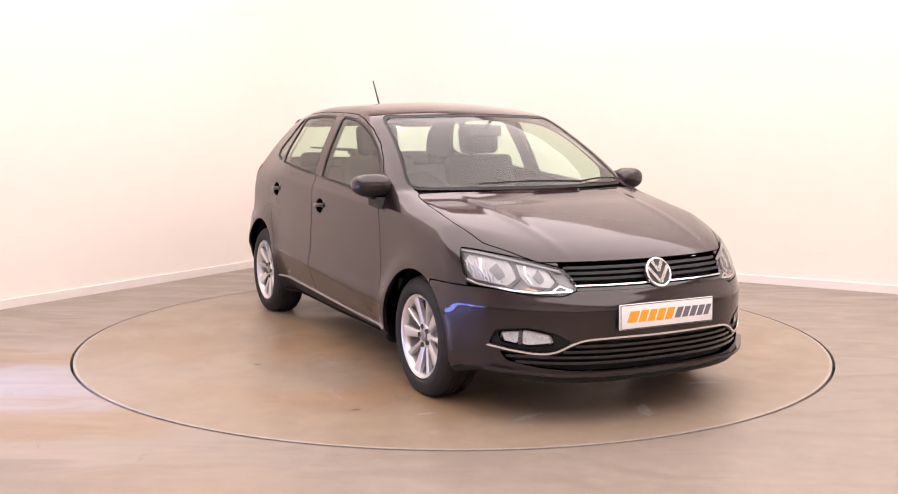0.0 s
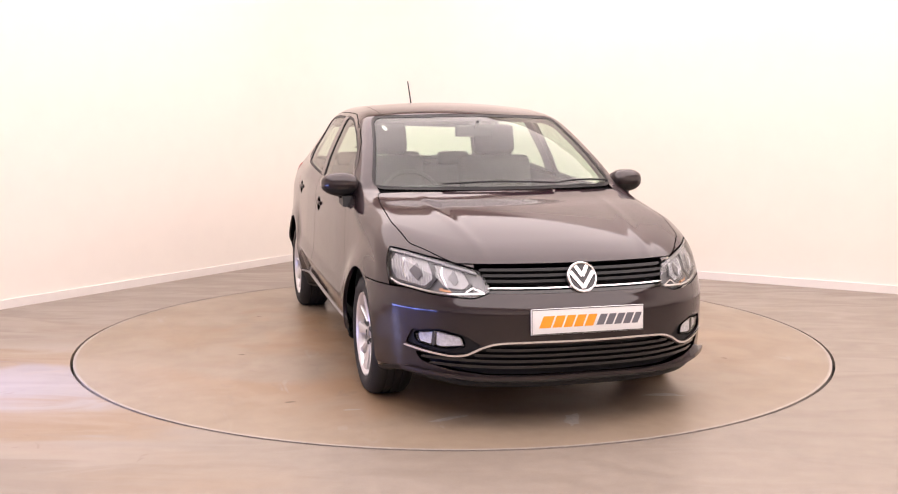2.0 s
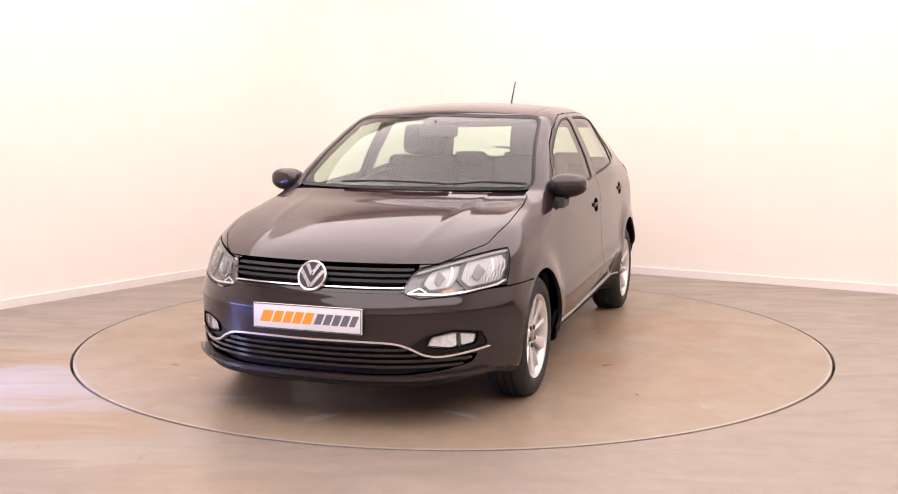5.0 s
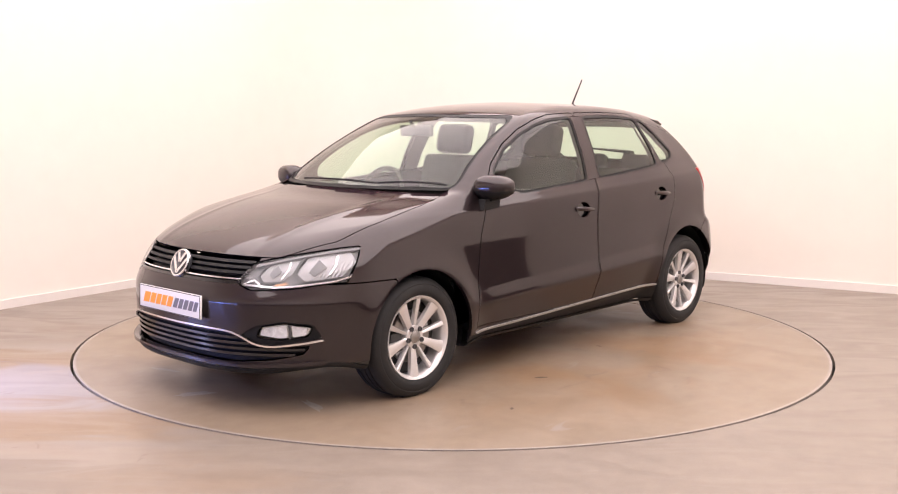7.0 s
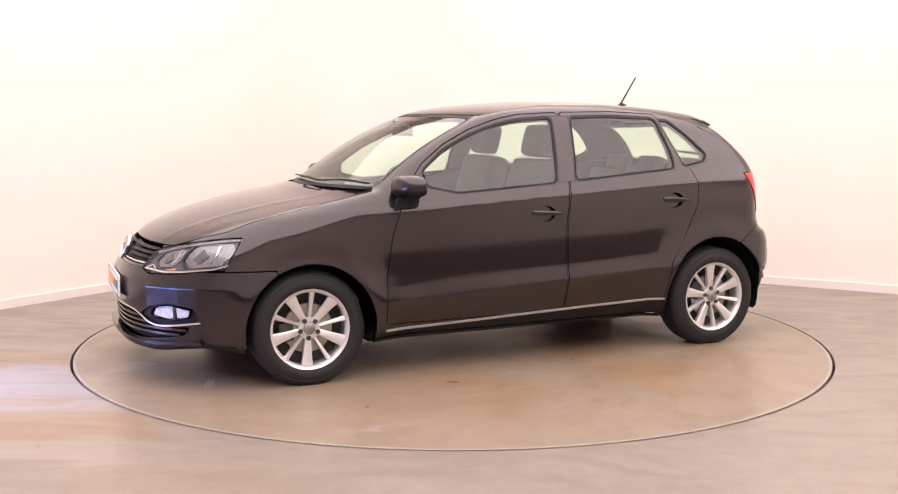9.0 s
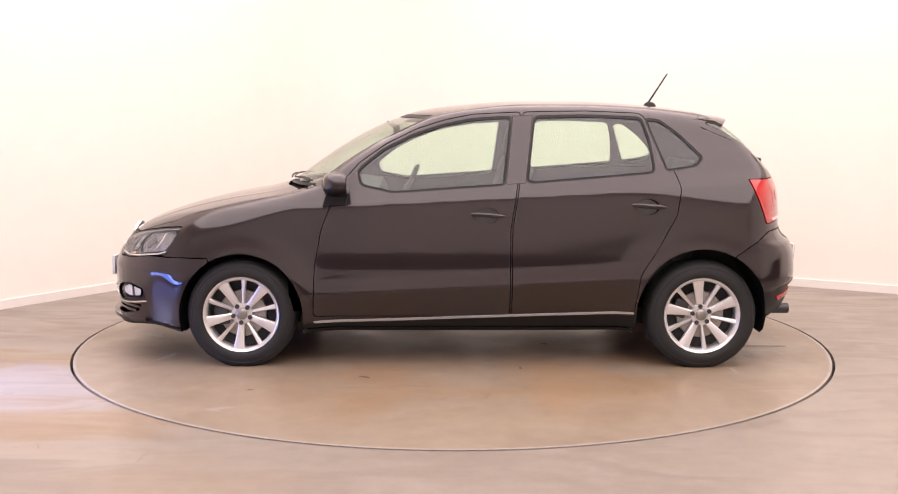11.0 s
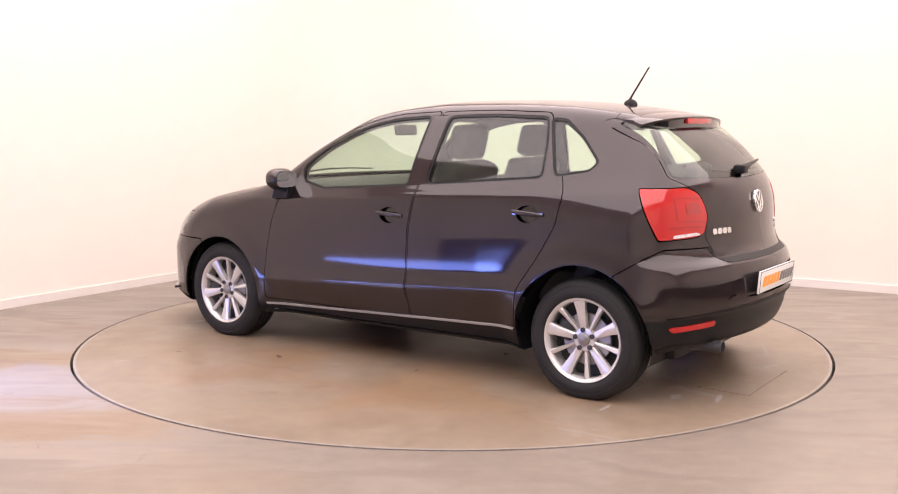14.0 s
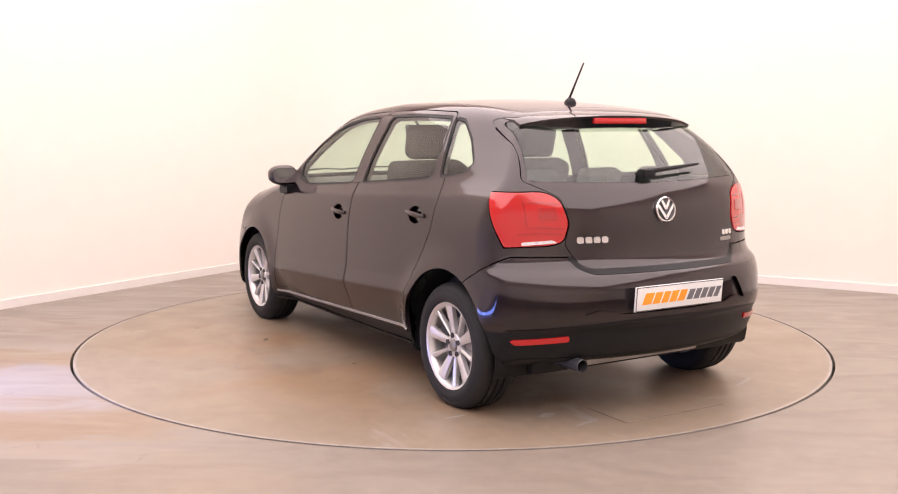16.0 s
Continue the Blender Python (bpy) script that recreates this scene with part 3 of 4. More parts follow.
# outlines: side view (x, z), front and rear view (|y|, z), plan (x, |y|)
FRONT_GLASS = tight([(.585, .985), (.60, 1.055), (.47, 1.160), (.31, 1.238), (.15, 1.290), (0, 1.320), (-.205, 1.335), (-.165, .990), (.42, .950)], .02)
REAR_GLASS = tight([(-.345, 1.336), (-.62, 1.342), (-.915, 1.330), (-.950, 1.20), (-.965, 1.055), (-.30, 1.000)], .025)
QUARTER_GLASS = tight([(-.952, 1.324), (-1.018, 1.316), (-1.128, 1.232), (-1.232, 1.125), (-1.200, 1.090), (-1.045, 1.066)], .012)
FRONT_DOOR = tight([(.845, .28), (.835, .55), (.80, .74), (.715, .965), (.60, 1.098), (.46, 1.196), (.30, 1.275), (.14, 1.326), (-.01, 1.355), (-.265, 1.368), (-.245, 1.0), (-.205, .75), (-.204, .28)], .02)
REAR_DOOR = tight([(-.214, .28), (-.215, .75), (-.255, 1.0), (-.275, 1.368), (-.62, 1.374), (-.925, 1.362), (-1.0, 1.23), (-1.085, 1.04), (-1.110, .97), (-1.085, .825), (-.985, .644), (-.895, .51), (-.862, .28)], .03)
WINDSCREEN = tight([(-.665, .982), (.665, .982), (.545, 1.335), (0, 1.347), (-.545, 1.335)], .04)
REAR_WINDOW = tight([(-.626, 1.060), (0, 1.046), (.626, 1.060), (.536, 1.320), (-.536, 1.320)], .03)
HEADLAMP = tight([(.432, .682), (.57, .718), (.70, .747), (.95, .775), (.95, .59), (.74, .598), (.612, .573), (.47, .566), (.393, .598), (.416, .652)], .02)
TAILLAMP = tight([(.575, 1.016), (.90, 1.008), (.90, .765), (.56, .785), (.512, .800), (.485, .880), (.515, .985)], .03)
_edge = [(.548, 1.40), (.560, 1.30), (.598, 1.18), (.648, 1.062), (.570, 1.022), (.512, .990), (.482, .880), (.508, .790), (.470, .730), (.445, .695), (.396, .675)]
HATCH = tight([(-y, z) for y, z in _edge] + _edge[::-1], .02)


REFLECTOR = material("lamp_reflector", (0.70, 0.70, 0.72), 0.16, 0.85, grain=0.05, scale=50)
HOUSING = material("lamp_housing_grey", (0.17, 0.165, 0.17), 0.34, 0.5, grain=0.08, scale=60)
AMBER = material("amber_lens", (0.72, 0.36, 0.18), 0.15, coat=0.8)
SMOKE = material("dark_bezel", (0.05, 0.05, 0.055), 0.3)


def fluted_material():
    """Silvered reflector with upright flutes."""
    m = material("fluted_reflector", (0.37, 0.36, 0.37), 0.24, 0.75)
    nt = m.node_tree
    tc, wv, bn = (nt.nodes.new(k) for k in ("ShaderNodeTexCoord", "ShaderNodeTexWave", "ShaderNodeBump"))
    wv.bands_direction = "Y"
    wv.inputs["Scale"].default_value = 34
    wv.inputs["Distortion"].default_value = 5.0
    wv.inputs["Detail"].default_value = 2
    bn.inputs["Strength"].default_value, bn.inputs["Distance"].default_value = 0.45, 0.005
    nt.links.new(tc.outputs["Object"], wv.inputs["Vector"])
    nt.links.new(wv.outputs["Fac"], bn.inputs["Height"])
    nt.links.new(bn.outputs[0], nt.nodes["Principled BSDF"].inputs["Normal"])
    return m


FLUTED = fluted_material()
FOGSILVER = material("fog_silver", (0.78, 0.77, 0.78), 0.3, 0.25, grain=0.35, scale=70, bump=0.6)


def headlamp_parts(lamp, s):
    def flat(name, pts, mat, label, out, r=.008):
        patch(name, "front", tight([(s * y, z) for y, z in pts], r), mat, lamp, label, out=out, thick=.010, res=.005)

    def strip(name, pts, w, mat, label, out=-.010):
        patch(name, "front", band([(s * y, z) for y, z in pts], w), mat, lamp, label, out=out, thick=.010, res=.004)

    flat("reflector", [(.622, .716), (.735, .735), (.768, .690), (.752, .626), (.655, .608), (.620, .640)], FLUTED, "fluted silver reflector", -.019)
    flat("reflector", [(.500, .684), (.600, .706), (.606, .650), (.580, .612), (.510, .606), (.482, .632)], FLUTED, "fluted silver reflector", -.019)
    for pts in ([(.664, .704), (.700, .668), (.676, .628), (.655, .650)], [(.530, .682), (.560, .650), (.540, .618), (.520, .640)]):
        flat("bulb_shield", pts, HOUSING, "grey faceted bulb shield", -.013, .005)
    for pts in ([(.708, .720), (.722, .676), (.716, .634)], [(.572, .696), (.584, .658), (.572, .620)]):
        strip("reflector_rib", pts, .005, CHROME, "bright reflector rib", -.013)
    strip("bezel", [(.612, .722), (.608, .640), (.645, .598), (.760, .618)], .008, SMOKE, "dark inner bezel")
    strip("bezel", [(.492, .690), (.474, .630), (.506, .598), (.585, .604)], .007, SMOKE, "dark inner bezel")
    strip("light_bar", [(.790, .700), (.772, .625), (.740, .606), (.640, .588), (.560, .582), (.425, .592)], .008, CHROME, "bright daytime light bar", -.008)
    strip("light_bar", [(.425, .592), (.470, .612), (.500, .592)], .006, CHROME, "bright daytime light bar", -.008)
    strip("upper_trim", [(.800, .752), (.700, .738), (.570, .706), (.445, .670)], .010, HOUSING, "silver-grey upper trim", -.006)
    flat("indicator", [(.555, .588), (.600, .594), (.596, .606), (.560, .602)], AMBER, "pale amber indicator", -.012, .003)


def fog_parts(fog, s):
    for pts, label in (([(.632, .410), (.682, .398), (.676, .366), (.636, .357)], "outer fluted fog reflector"), ([(.520, .366), (.532, .396), (.616, .411), (.618, .356), (.596, .352)], "inner fluted fog reflector")):
        patch("fog_reflector", "front", tight([(s * y, z) for y, z in pts], .006), FOGSILVER, fog, label, out=-.012, thick=.008, res=.004)
    patch("fog_divider", "front", band([(s * .625, .416), (s * .628, .350)], .007), SMOKE, fog, "dark bar between the fog reflectors", out=-.006, thick=.01, res=.003)


def tail_parts(lamp, s):
    patch("clear_strip", "rear", tight([(s * .535, .797), (s * .680, .785), (s * .672, .800), (s * .560, .809)], .003), FOGSILVER, lamp, "clear reversing light strip", out=.0055, thick=.006, res=.006)
    patch("inner_lamp", "rear", tight([(s * .530, .895), (s * .610, .895), (s * .610, .945), (s * .540, .945)], .01), REDDEEP, lamp, "deeper red inner lamp", out=.0060, thick=.006, res=.006)
    patch("lamp_ridge", "rear", band([(s * .520, .962), (s * .60, .968), (s * .645, .966)], .006), REDDEEP, lamp, "darker red rib in the lens", out=.0055, thick=.006, res=.004)
    patch("lamp_ridge", "rear", band([(s * .515, .832), (s * .60, .838), (s * .69, .832)], .006), REDDEEP, lamp, "darker red rib in the lens", out=.0055, thick=.006, res=.004)
    patch("lamp_ridge", "rear", band([(s * .505, .855), (s * .58, .862), (s * .655, .862), (s * .660, .975)], .008), REDDEEP, lamp, "darker red rib in the lens", out=.0055, thick=.006, res=.005)


BONNET_FULL = tight([(1.07, -.5), (1.07, 0), (1.04, .35), (.93, .668), (1.10, .690), (1.40, .700), (1.62, .668), (1.78, .57), (1.95, .43), (2.04, .20), (2.05, 0), (2.05, -.5)], .03)
LIP = [(0, .386), (.19, .387), (.33, .384), (.39, .378), (.442, .360), (.505, .326), (.553, .317), (.643, .327), (.725, .345)]
_low = [(.385, .374), (.440, .350), (.500, .316), (.560, .308), (.690, .322), (.665, .278), (.560, .252), (.42, .240)]
LOW_GRILLE = tight([(-y, z) for y, z in _low] + _low[::-1], .012)
FOG = tight([(.508, .358), (.523, .402), (.605, .420), (.695, .404), (.683, .362), (.596, .346)], .012)
FOG_BAY = tight([(.440, .366), (.505, .408), (.600, .432), (.700, .416), (.722, .352), (.640, .331), (.553, .321), (.505, .330)], .012)
HANDLES = [(-.085, .823), (-.935, .872)]
PLATE_BAY = tight([(-.41, .600), (.41, .600), (.485, .490), (.40, .515), (.30, .490), (-.30, .490), (-.40, .515), (-.485, .490)], .012)


def car_skin(parent):
    V, T = net(.0120)
    ay = np.abs

    def carve(g, gap=.004):
        """Takes the part where g(V) > 0 off the rest, with a gap between."""
        nonlocal V, T
        V, a, rest = split(V, T, g(V) - gap / 2)
        if gap:
            V, _, rest = split(V, rest, g(V) + gap / 2)
        T = rest
        return a

    def both(sel):
        y = V[sel][:, :, 1].mean(1)
        return sel[y > 0], sel[y < 0]

    for ax, az, r in (ARCH_F, ARCH_R):
        carve(lambda P: np.minimum(r - np.hypot(P[:, 0] - ax, P[:, 2] - az), ay(P[:, 1]) - .45), 0)
        carve(lambda P: np.minimum(np.minimum(r - ay(P[:, 0] - ax), az - P[:, 2]), ay(P[:, 1]) - .45), 0)
    under = carve(lambda P: low_z(P[:, 0], P[:, 1]) + .025 - P[:, 2], 0)
    shell("underbody", V, under, BLACK, parent, "black plastic underside", thick=0)
    side = lambda poly, grow=0: (lambda P: np.minimum(inside(P[:, (0, 2)], poly) + grow, ay(P[:, 1]) - .42))
    for n, poly in (("front_window", FRONT_GLASS), ("rear_side_window", REAR_GLASS), ("quarter_window", QUARTER_GLASS)):
        for h in both(carve(side(poly), .002)):
            shell(n, V, h, GLASS, parent, "green-tinted side window glass", thick=.004, out=-.006).visible_shadow = False
    ws = carve(lambda P: np.minimum(inside(P[:, (1, 2)], WINDSCREEN), P[:, 0] - .1), .002)
    shell("windscreen", V, ws, GLASS, parent, "clear tinted windscreen", thick=.005, out=-.004).visible_shadow = False
    seal = carve(lambda P: np.minimum(inside(P[:, (1, 2)], WINDSCREEN) + .014, P[:, 0] - .1), .0)
    shell("windscreen_seal", V, seal, BLACK, parent, "black windscreen edge seal", thick=.01, out=-.002)
    rw = carve(lambda P: np.minimum(inside(P[:, (1, 2)], REAR_WINDOW), -1.1 - P[:, 0]), .002)
    shell("rear_window", V, rw, GLASS, parent, "tinted rear window", thick=.005, out=-.004).visible_shadow = False
    seal = carve(lambda P: np.minimum(inside(P[:, (1, 2)], REAR_WINDOW) + .014, -1.1 - P[:, 0]), .0)
    shell("rear_window_edge", V, seal, PAINT, parent, "dark glossy rear window edge", thick=.005, out=-.002)
    for n, poly in (("front_window_seal", FRONT_GLASS), ("rear_window_seal", REAR_GLASS), ("quarter_window_seal", QUARTER_GLASS)):
        for h in both(carve(side(poly, .013), .0)):
            shell(n, V, h, BLACK, parent, "black rubber window seal", thick=.01, out=-.002)
    for h in both(carve(side([(-.222, 1.345), (-.182, .985), (-.285, .992), (-.328, 1.347)]), .002)):
        shell("door_pillar_trim", V, h, PAINT, parent, "dark pillar trim between the side windows")
    for x, z in HANDLES:
        for h in both(carve(side(ellipse(x + .006, z - .002, .062, .043)), 0)):
            shell("handle_cup", V, h, GLOSSBLACK, parent, "hollow behind the door handle", thick=-.022, out=-.022)
    for n, poly in (("front_door", FRONT_DOOR), ("rear_door", REAR_DOOR)):
        for h in both(carve(side(poly), .0045)):
            shell(n, V, h, PAINT, parent, "dark metallic painted door")
    head = carve(lambda P: np.minimum(np.minimum(inside(np.abs(P[:, (1, 2)]), HEADLAMP), P[:, 0] - 1.555 - (.75 - P[:, 2]) * .62), P[:, 0] - 1.3), .006)
    for h in both(head):
        lamp = shell("headlight", V, h, HOUSING, parent, "silver reflector headlight under clear lens", thick=-.022, out=-.026)
        shell("headlight_lens", V, h, LENS, lamp, "clear headlight lens", thick=.004).visible_shadow = False
        headlamp_parts(lamp, np.sign(V[h][:, :, 1].mean()))
    tail = carve(lambda P: np.minimum(np.minimum(inside(np.abs(P[:, (1, 2)]), TAILLAMP), -1.482 - (1 - P[:, 2]) * .43 - P[:, 0]), -1.2 - P[:, 0]), .006)
    for h in both(tail):
        lamp = shell("tail_light", V, h, REDLENS, parent, "red tail light with clear strip", thick=.02, out=.004)
        tail_parts(lamp, np.sign(V[h][:, :, 1].mean()))
    bon = carve(lambda P: np.minimum(np.minimum(inside(np.stack([P[:, 0], ay(P[:, 1])], 1), BONNET_FULL), P[:, 2] - .703), P[:, 0] - .6), .005)
    shell("bonnet", V, bon, PAINT, parent, "dark metallic painted bonnet")
    cowl = carve(lambda P: np.minimum(np.minimum(.655 - ay(P[:, 1]), P[:, 0] - .78 - .2 * (.7 - ay(P[:, 1]))), np.minimum(1.09 - P[:, 0], P[:, 2] - .90)), 0)
    shell("cowl", V, cowl, COWLBLACK, parent, "black plastic scuttle below the windscreen", thick=-.012, out=-.014)
    hatch = carve(lambda P: np.minimum(inside(P[:, (1, 2)], HATCH), -1.25 - P[:, 0]), .0032)
    shell("tailgate", V, hatch, PAINT, parent, "dark metallic painted tailgate")
    grille = carve(lambda P: np.minimum(np.minimum(.700 - P[:, 2], P[:, 2] - .590), np.minimum(.445 - ay(P[:, 1]) - (.69 - P[:, 2]) * .25, P[:, 0] - 1.6)), .003)
    shell("grille", V, grille, BLACK, parent, "black radiator grille with chrome strip", thick=-.03, out=-.035)
    low = carve(lambda P: np.minimum(inside(P[:, (1, 2)], LOW_GRILLE), P[:, 0] - 1.4), .0)
    shell("lower_grille", V, low, BLACK, parent, "black slatted lower air intake", thick=-.035, out=-.035)
    for h in both(carve(lambda P: np.minimum(inside(np.abs(P[:, (1, 2)]), FOG), P[:, 0] - 1.4), .003)):
        fog = shell("fog_lamp", V, h, REFLECTOR, parent, "clear fog lamp with silver reflector", thick=-.016, out=-.02)
        shell("fog_lens", V, h, LENS, fog, "clear fog lamp lens", thick=.003, out=-.003).visible_shadow = False
        fog_parts(fog, np.sign(V[h][:, :, 1].mean()))
    for h in both(carve(lambda P: np.minimum(inside(np.abs(P[:, (1, 2)]), FOG_BAY), P[:, 0] - 1.4), .0)):
        shell("fog_surround", V, h, BLACK, parent, "black plastic surround of the fog lamp", thick=-.012, out=-.012)
    fb = carve(lambda P: np.minimum(P[:, 0] - 1.40, .592 - P[:, 2]), .006)
    V, chin, fb = split(V, fb, .232 - V[:, 2])
    shell("front_chin", V, chin, GLOSSBLACK, parent, "gloss black chin under the front bumper", thick=.01, out=-.004)
    shell("front_bumper", V, fb, PAINT, parent, "dark painted front bumper")
    bay = carve(lambda P: np.minimum(inside(P[:, (1, 2)], PLATE_BAY), -1.4 - P[:, 0]), .0)
    shell("plate_bay", V, bay, PAINT, parent, "hollow in the bumper behind the plate", thick=-.016, out=-.016)
    rb = carve(lambda P: np.minimum(-1.40 - P[:, 0], .735 - P[:, 2] - .62 * np.maximum(0, P[:, 0] + 1.6)), .006)
    V, val, rb = split(V, rb, .449 - .036 * step(.30, .80, ay(V[:, 1])) - V[:, 2])
    shell("rear_valance", V, val, BLACK, parent, "black plastic valance under the rear bumper", thick=.01, out=-.002)
    shell("rear_bumper", V, rb, PAINT, parent, "dark painted rear bumper")
    for h in both(carve(lambda P: np.minimum(np.minimum(.272 - .0315 * P[:, 0] - P[:, 2], ay(P[:, 1]) - .5), np.minimum(.93 - P[:, 0], P[:, 0] + .93)), .0)):
        shell("sill", V, h, BLACK, parent, "black plastic sill under the doors", thick=.01, out=-.006)
    roof = carve(lambda P: np.minimum(np.minimum(P[:, 2] - 1.30, .50 - .03 * ay(P[:, 0]) - ay(P[:, 1])), np.minimum(.44 - P[:, 0], P[:, 0] + 1.34)), .003)
    shell("roof", V, roof, PAINT, parent, "dark metallic painted roof")
    shell("body", V, T, PAINT, parent, "dark metallic painted body shell", thick=.02)


CAR = tagged(new("hatchback_car"), "dark grey-black five-door hatchback parked on the turntable", "car")
car_skin(CAR)


# ------------------------------------------------ wheels
def wheels():
    first = None
    dark = material("brake_shadow", (0.03, 0.03, 0.03), 0.6, grain=0.2, scale=40)
    tread = material("tread_rubber", (0.011, 0.011, 0.012), 0.8, grain=0.3, scale=80, bump=0.2)
    for x in (FX, RX):
        for s in (1, -1):
            m = pose(x, s * .710, HUB, 0, 0, 0 if s > 0 else 180) @ pose(0, 0, 0, 0, {(FX, 1): 31, (RX, 1): 7, (FX, -1): 20, (RX, -1): 50}[(x, s)], 0)
            if first is not None:
                copy_thing(first, m)
                continue
            bm = bmesh.new()
            lathe(bm, [(.17, -.09), (.195, -.085), (.19, .0), (.186, .055), (.192, .074), (.200, .082), (.2055, .090), (.2035, .095), (.196, .092), (.190, .086), (.184, .07)], 72)
            first = part("wheel", bm, ALLOY, CAR, "silver ten-spoke alloy wheel with black tyre", m)
            bm = bmesh.new()
            lathe(bm, [(.20, -.085), (.235, -.098), (.27, -.095), (.286, -.08), (.2935, -.062), (.2945, -.040), (.288, -.038), (.288, -.030), (.295, -.028), (.2955, -.004), (.288, -.002), (.288, .006), (.2955, .008), (.295, .030), (.288, .032), (.288, .040), (.2945, .042), (.2935, .062), (.286, .080), (.274, .093), (.262, .099), (.258, .098), (.254, .101), (.232, .1035), (.216, .101), (.207, .094)], 96)
            tyre = part("tyre", bm, RUBBER, first, "black rubber tyre with grooved tread")
            for i in range(10):
                a = 2 * math.pi * i / 10
                wide = i % 2 == 0
                bm = bmesh.new()
                rows = []
                for r, w, y, d in ((.040, .012, .064, .03), (.060, .0125, .068, .03), (.10, .0150, .074, .028), (.15, .0190, .081, .026), (.178, .0225, .085, .024), (.194, .0245, .087, .02)):
                    w *= 1.30 if wide else .56
                    y -= 0 if wide else .004
                    rows.append([bm.verts.new((q * w, yy, r)) for q, yy in ((-1, y - d), (-1, y - .005), (-.62, y), (.62, y - .0025), (1, y - .006), (1, y - d))])
                for u, v in zip(rows, rows[1:]):
                    for k in range(6):
                        bm.faces.new((u[k], u[(k + 1) % 6], v[(k + 1) % 6], v[k]))
                bm.faces.new(rows[0][::-1])
                bm.faces.new(rows[-1])
                part("spoke", bm, ALLOY, first, m=pose(0, 0, 0, 0, math.degrees(a), 0))
            bm = bmesh.new()
            rr = lathe(bm, [(.058, .035), (.058, .060), (.054, .066), (.036, .068), (.034, .064), (.0005, .064)], 40)
            part("hub", bm, ALLOY, first, "silver wheel hub")
            bm = bmesh.new()
            lathe(bm, [(.029, .064), (.029, .071), (.026, .0735), (.0005, .0745)], 32)
            part("centre_cap", bm, STEEL, first, "grey round centre cap")
            for i in range(5):
                a = 2 * math.pi * i / 5
                bm = bmesh.new()
                lathe(bm, [(.0125, .06), (.0125, .0700), (.010, .0705), (.009, .067), (.0005, .067)], 12)
                part("wheel_bolt", bm, SMOKE, first, m=Matrix.Translation((.047 * math.sin(a), .003, .047 * math.cos(a))))
            bm = bmesh.new()
            lathe(bm, [(.06, .03), (.06, .038), (.125, .038), (.128, .034), (.128, .022), (.06, .022)], 48)
            part("brake_disc", bm, STEEL, first, "grey steel brake disc")
            bm = bmesh.new()
            box(bm, -.05, .005, .075, .05, .06, .150, .012)
            part("brake_caliper", bm, dark, first, m=pose(0, 0, 0, 0, 65, 0))
            bm = bmesh.new()
            lathe(bm, [(.0005, .0), (.188, .0)], 40)
            part("wheel_back", bm, dark, first, "dark inside of the wheel")
    # liners in the wheel openings
    for ax, az, r in (ARCH_F, ARCH_R):
        for s in (1, -1):
            bm = bmesh.new()
            rows = []
            for i in range(25):
                a = math.radians(-24 + 228 * i / 24)
                q = r + .006
                rows.append([bm.verts.new((ax + q * math.cos(a), s * y, max(az + q * math.sin(a), .19))) for y in (.46, .62, .775)])
            for u, v in zip(rows, rows[1:]):
                for k in (0, 1):
                    bm.faces.new((u[k], u[k + 1], v[k + 1], v[k]))
            c = bm.verts.new((ax, s * .46, az))
            for u, v in zip(rows, rows[1:]):
                bm.faces.new((u[0], v[0], c))
            part("wheel_arch_liner", bm, BLACK, CAR, "black plastic wheel arch liner")


wheels()


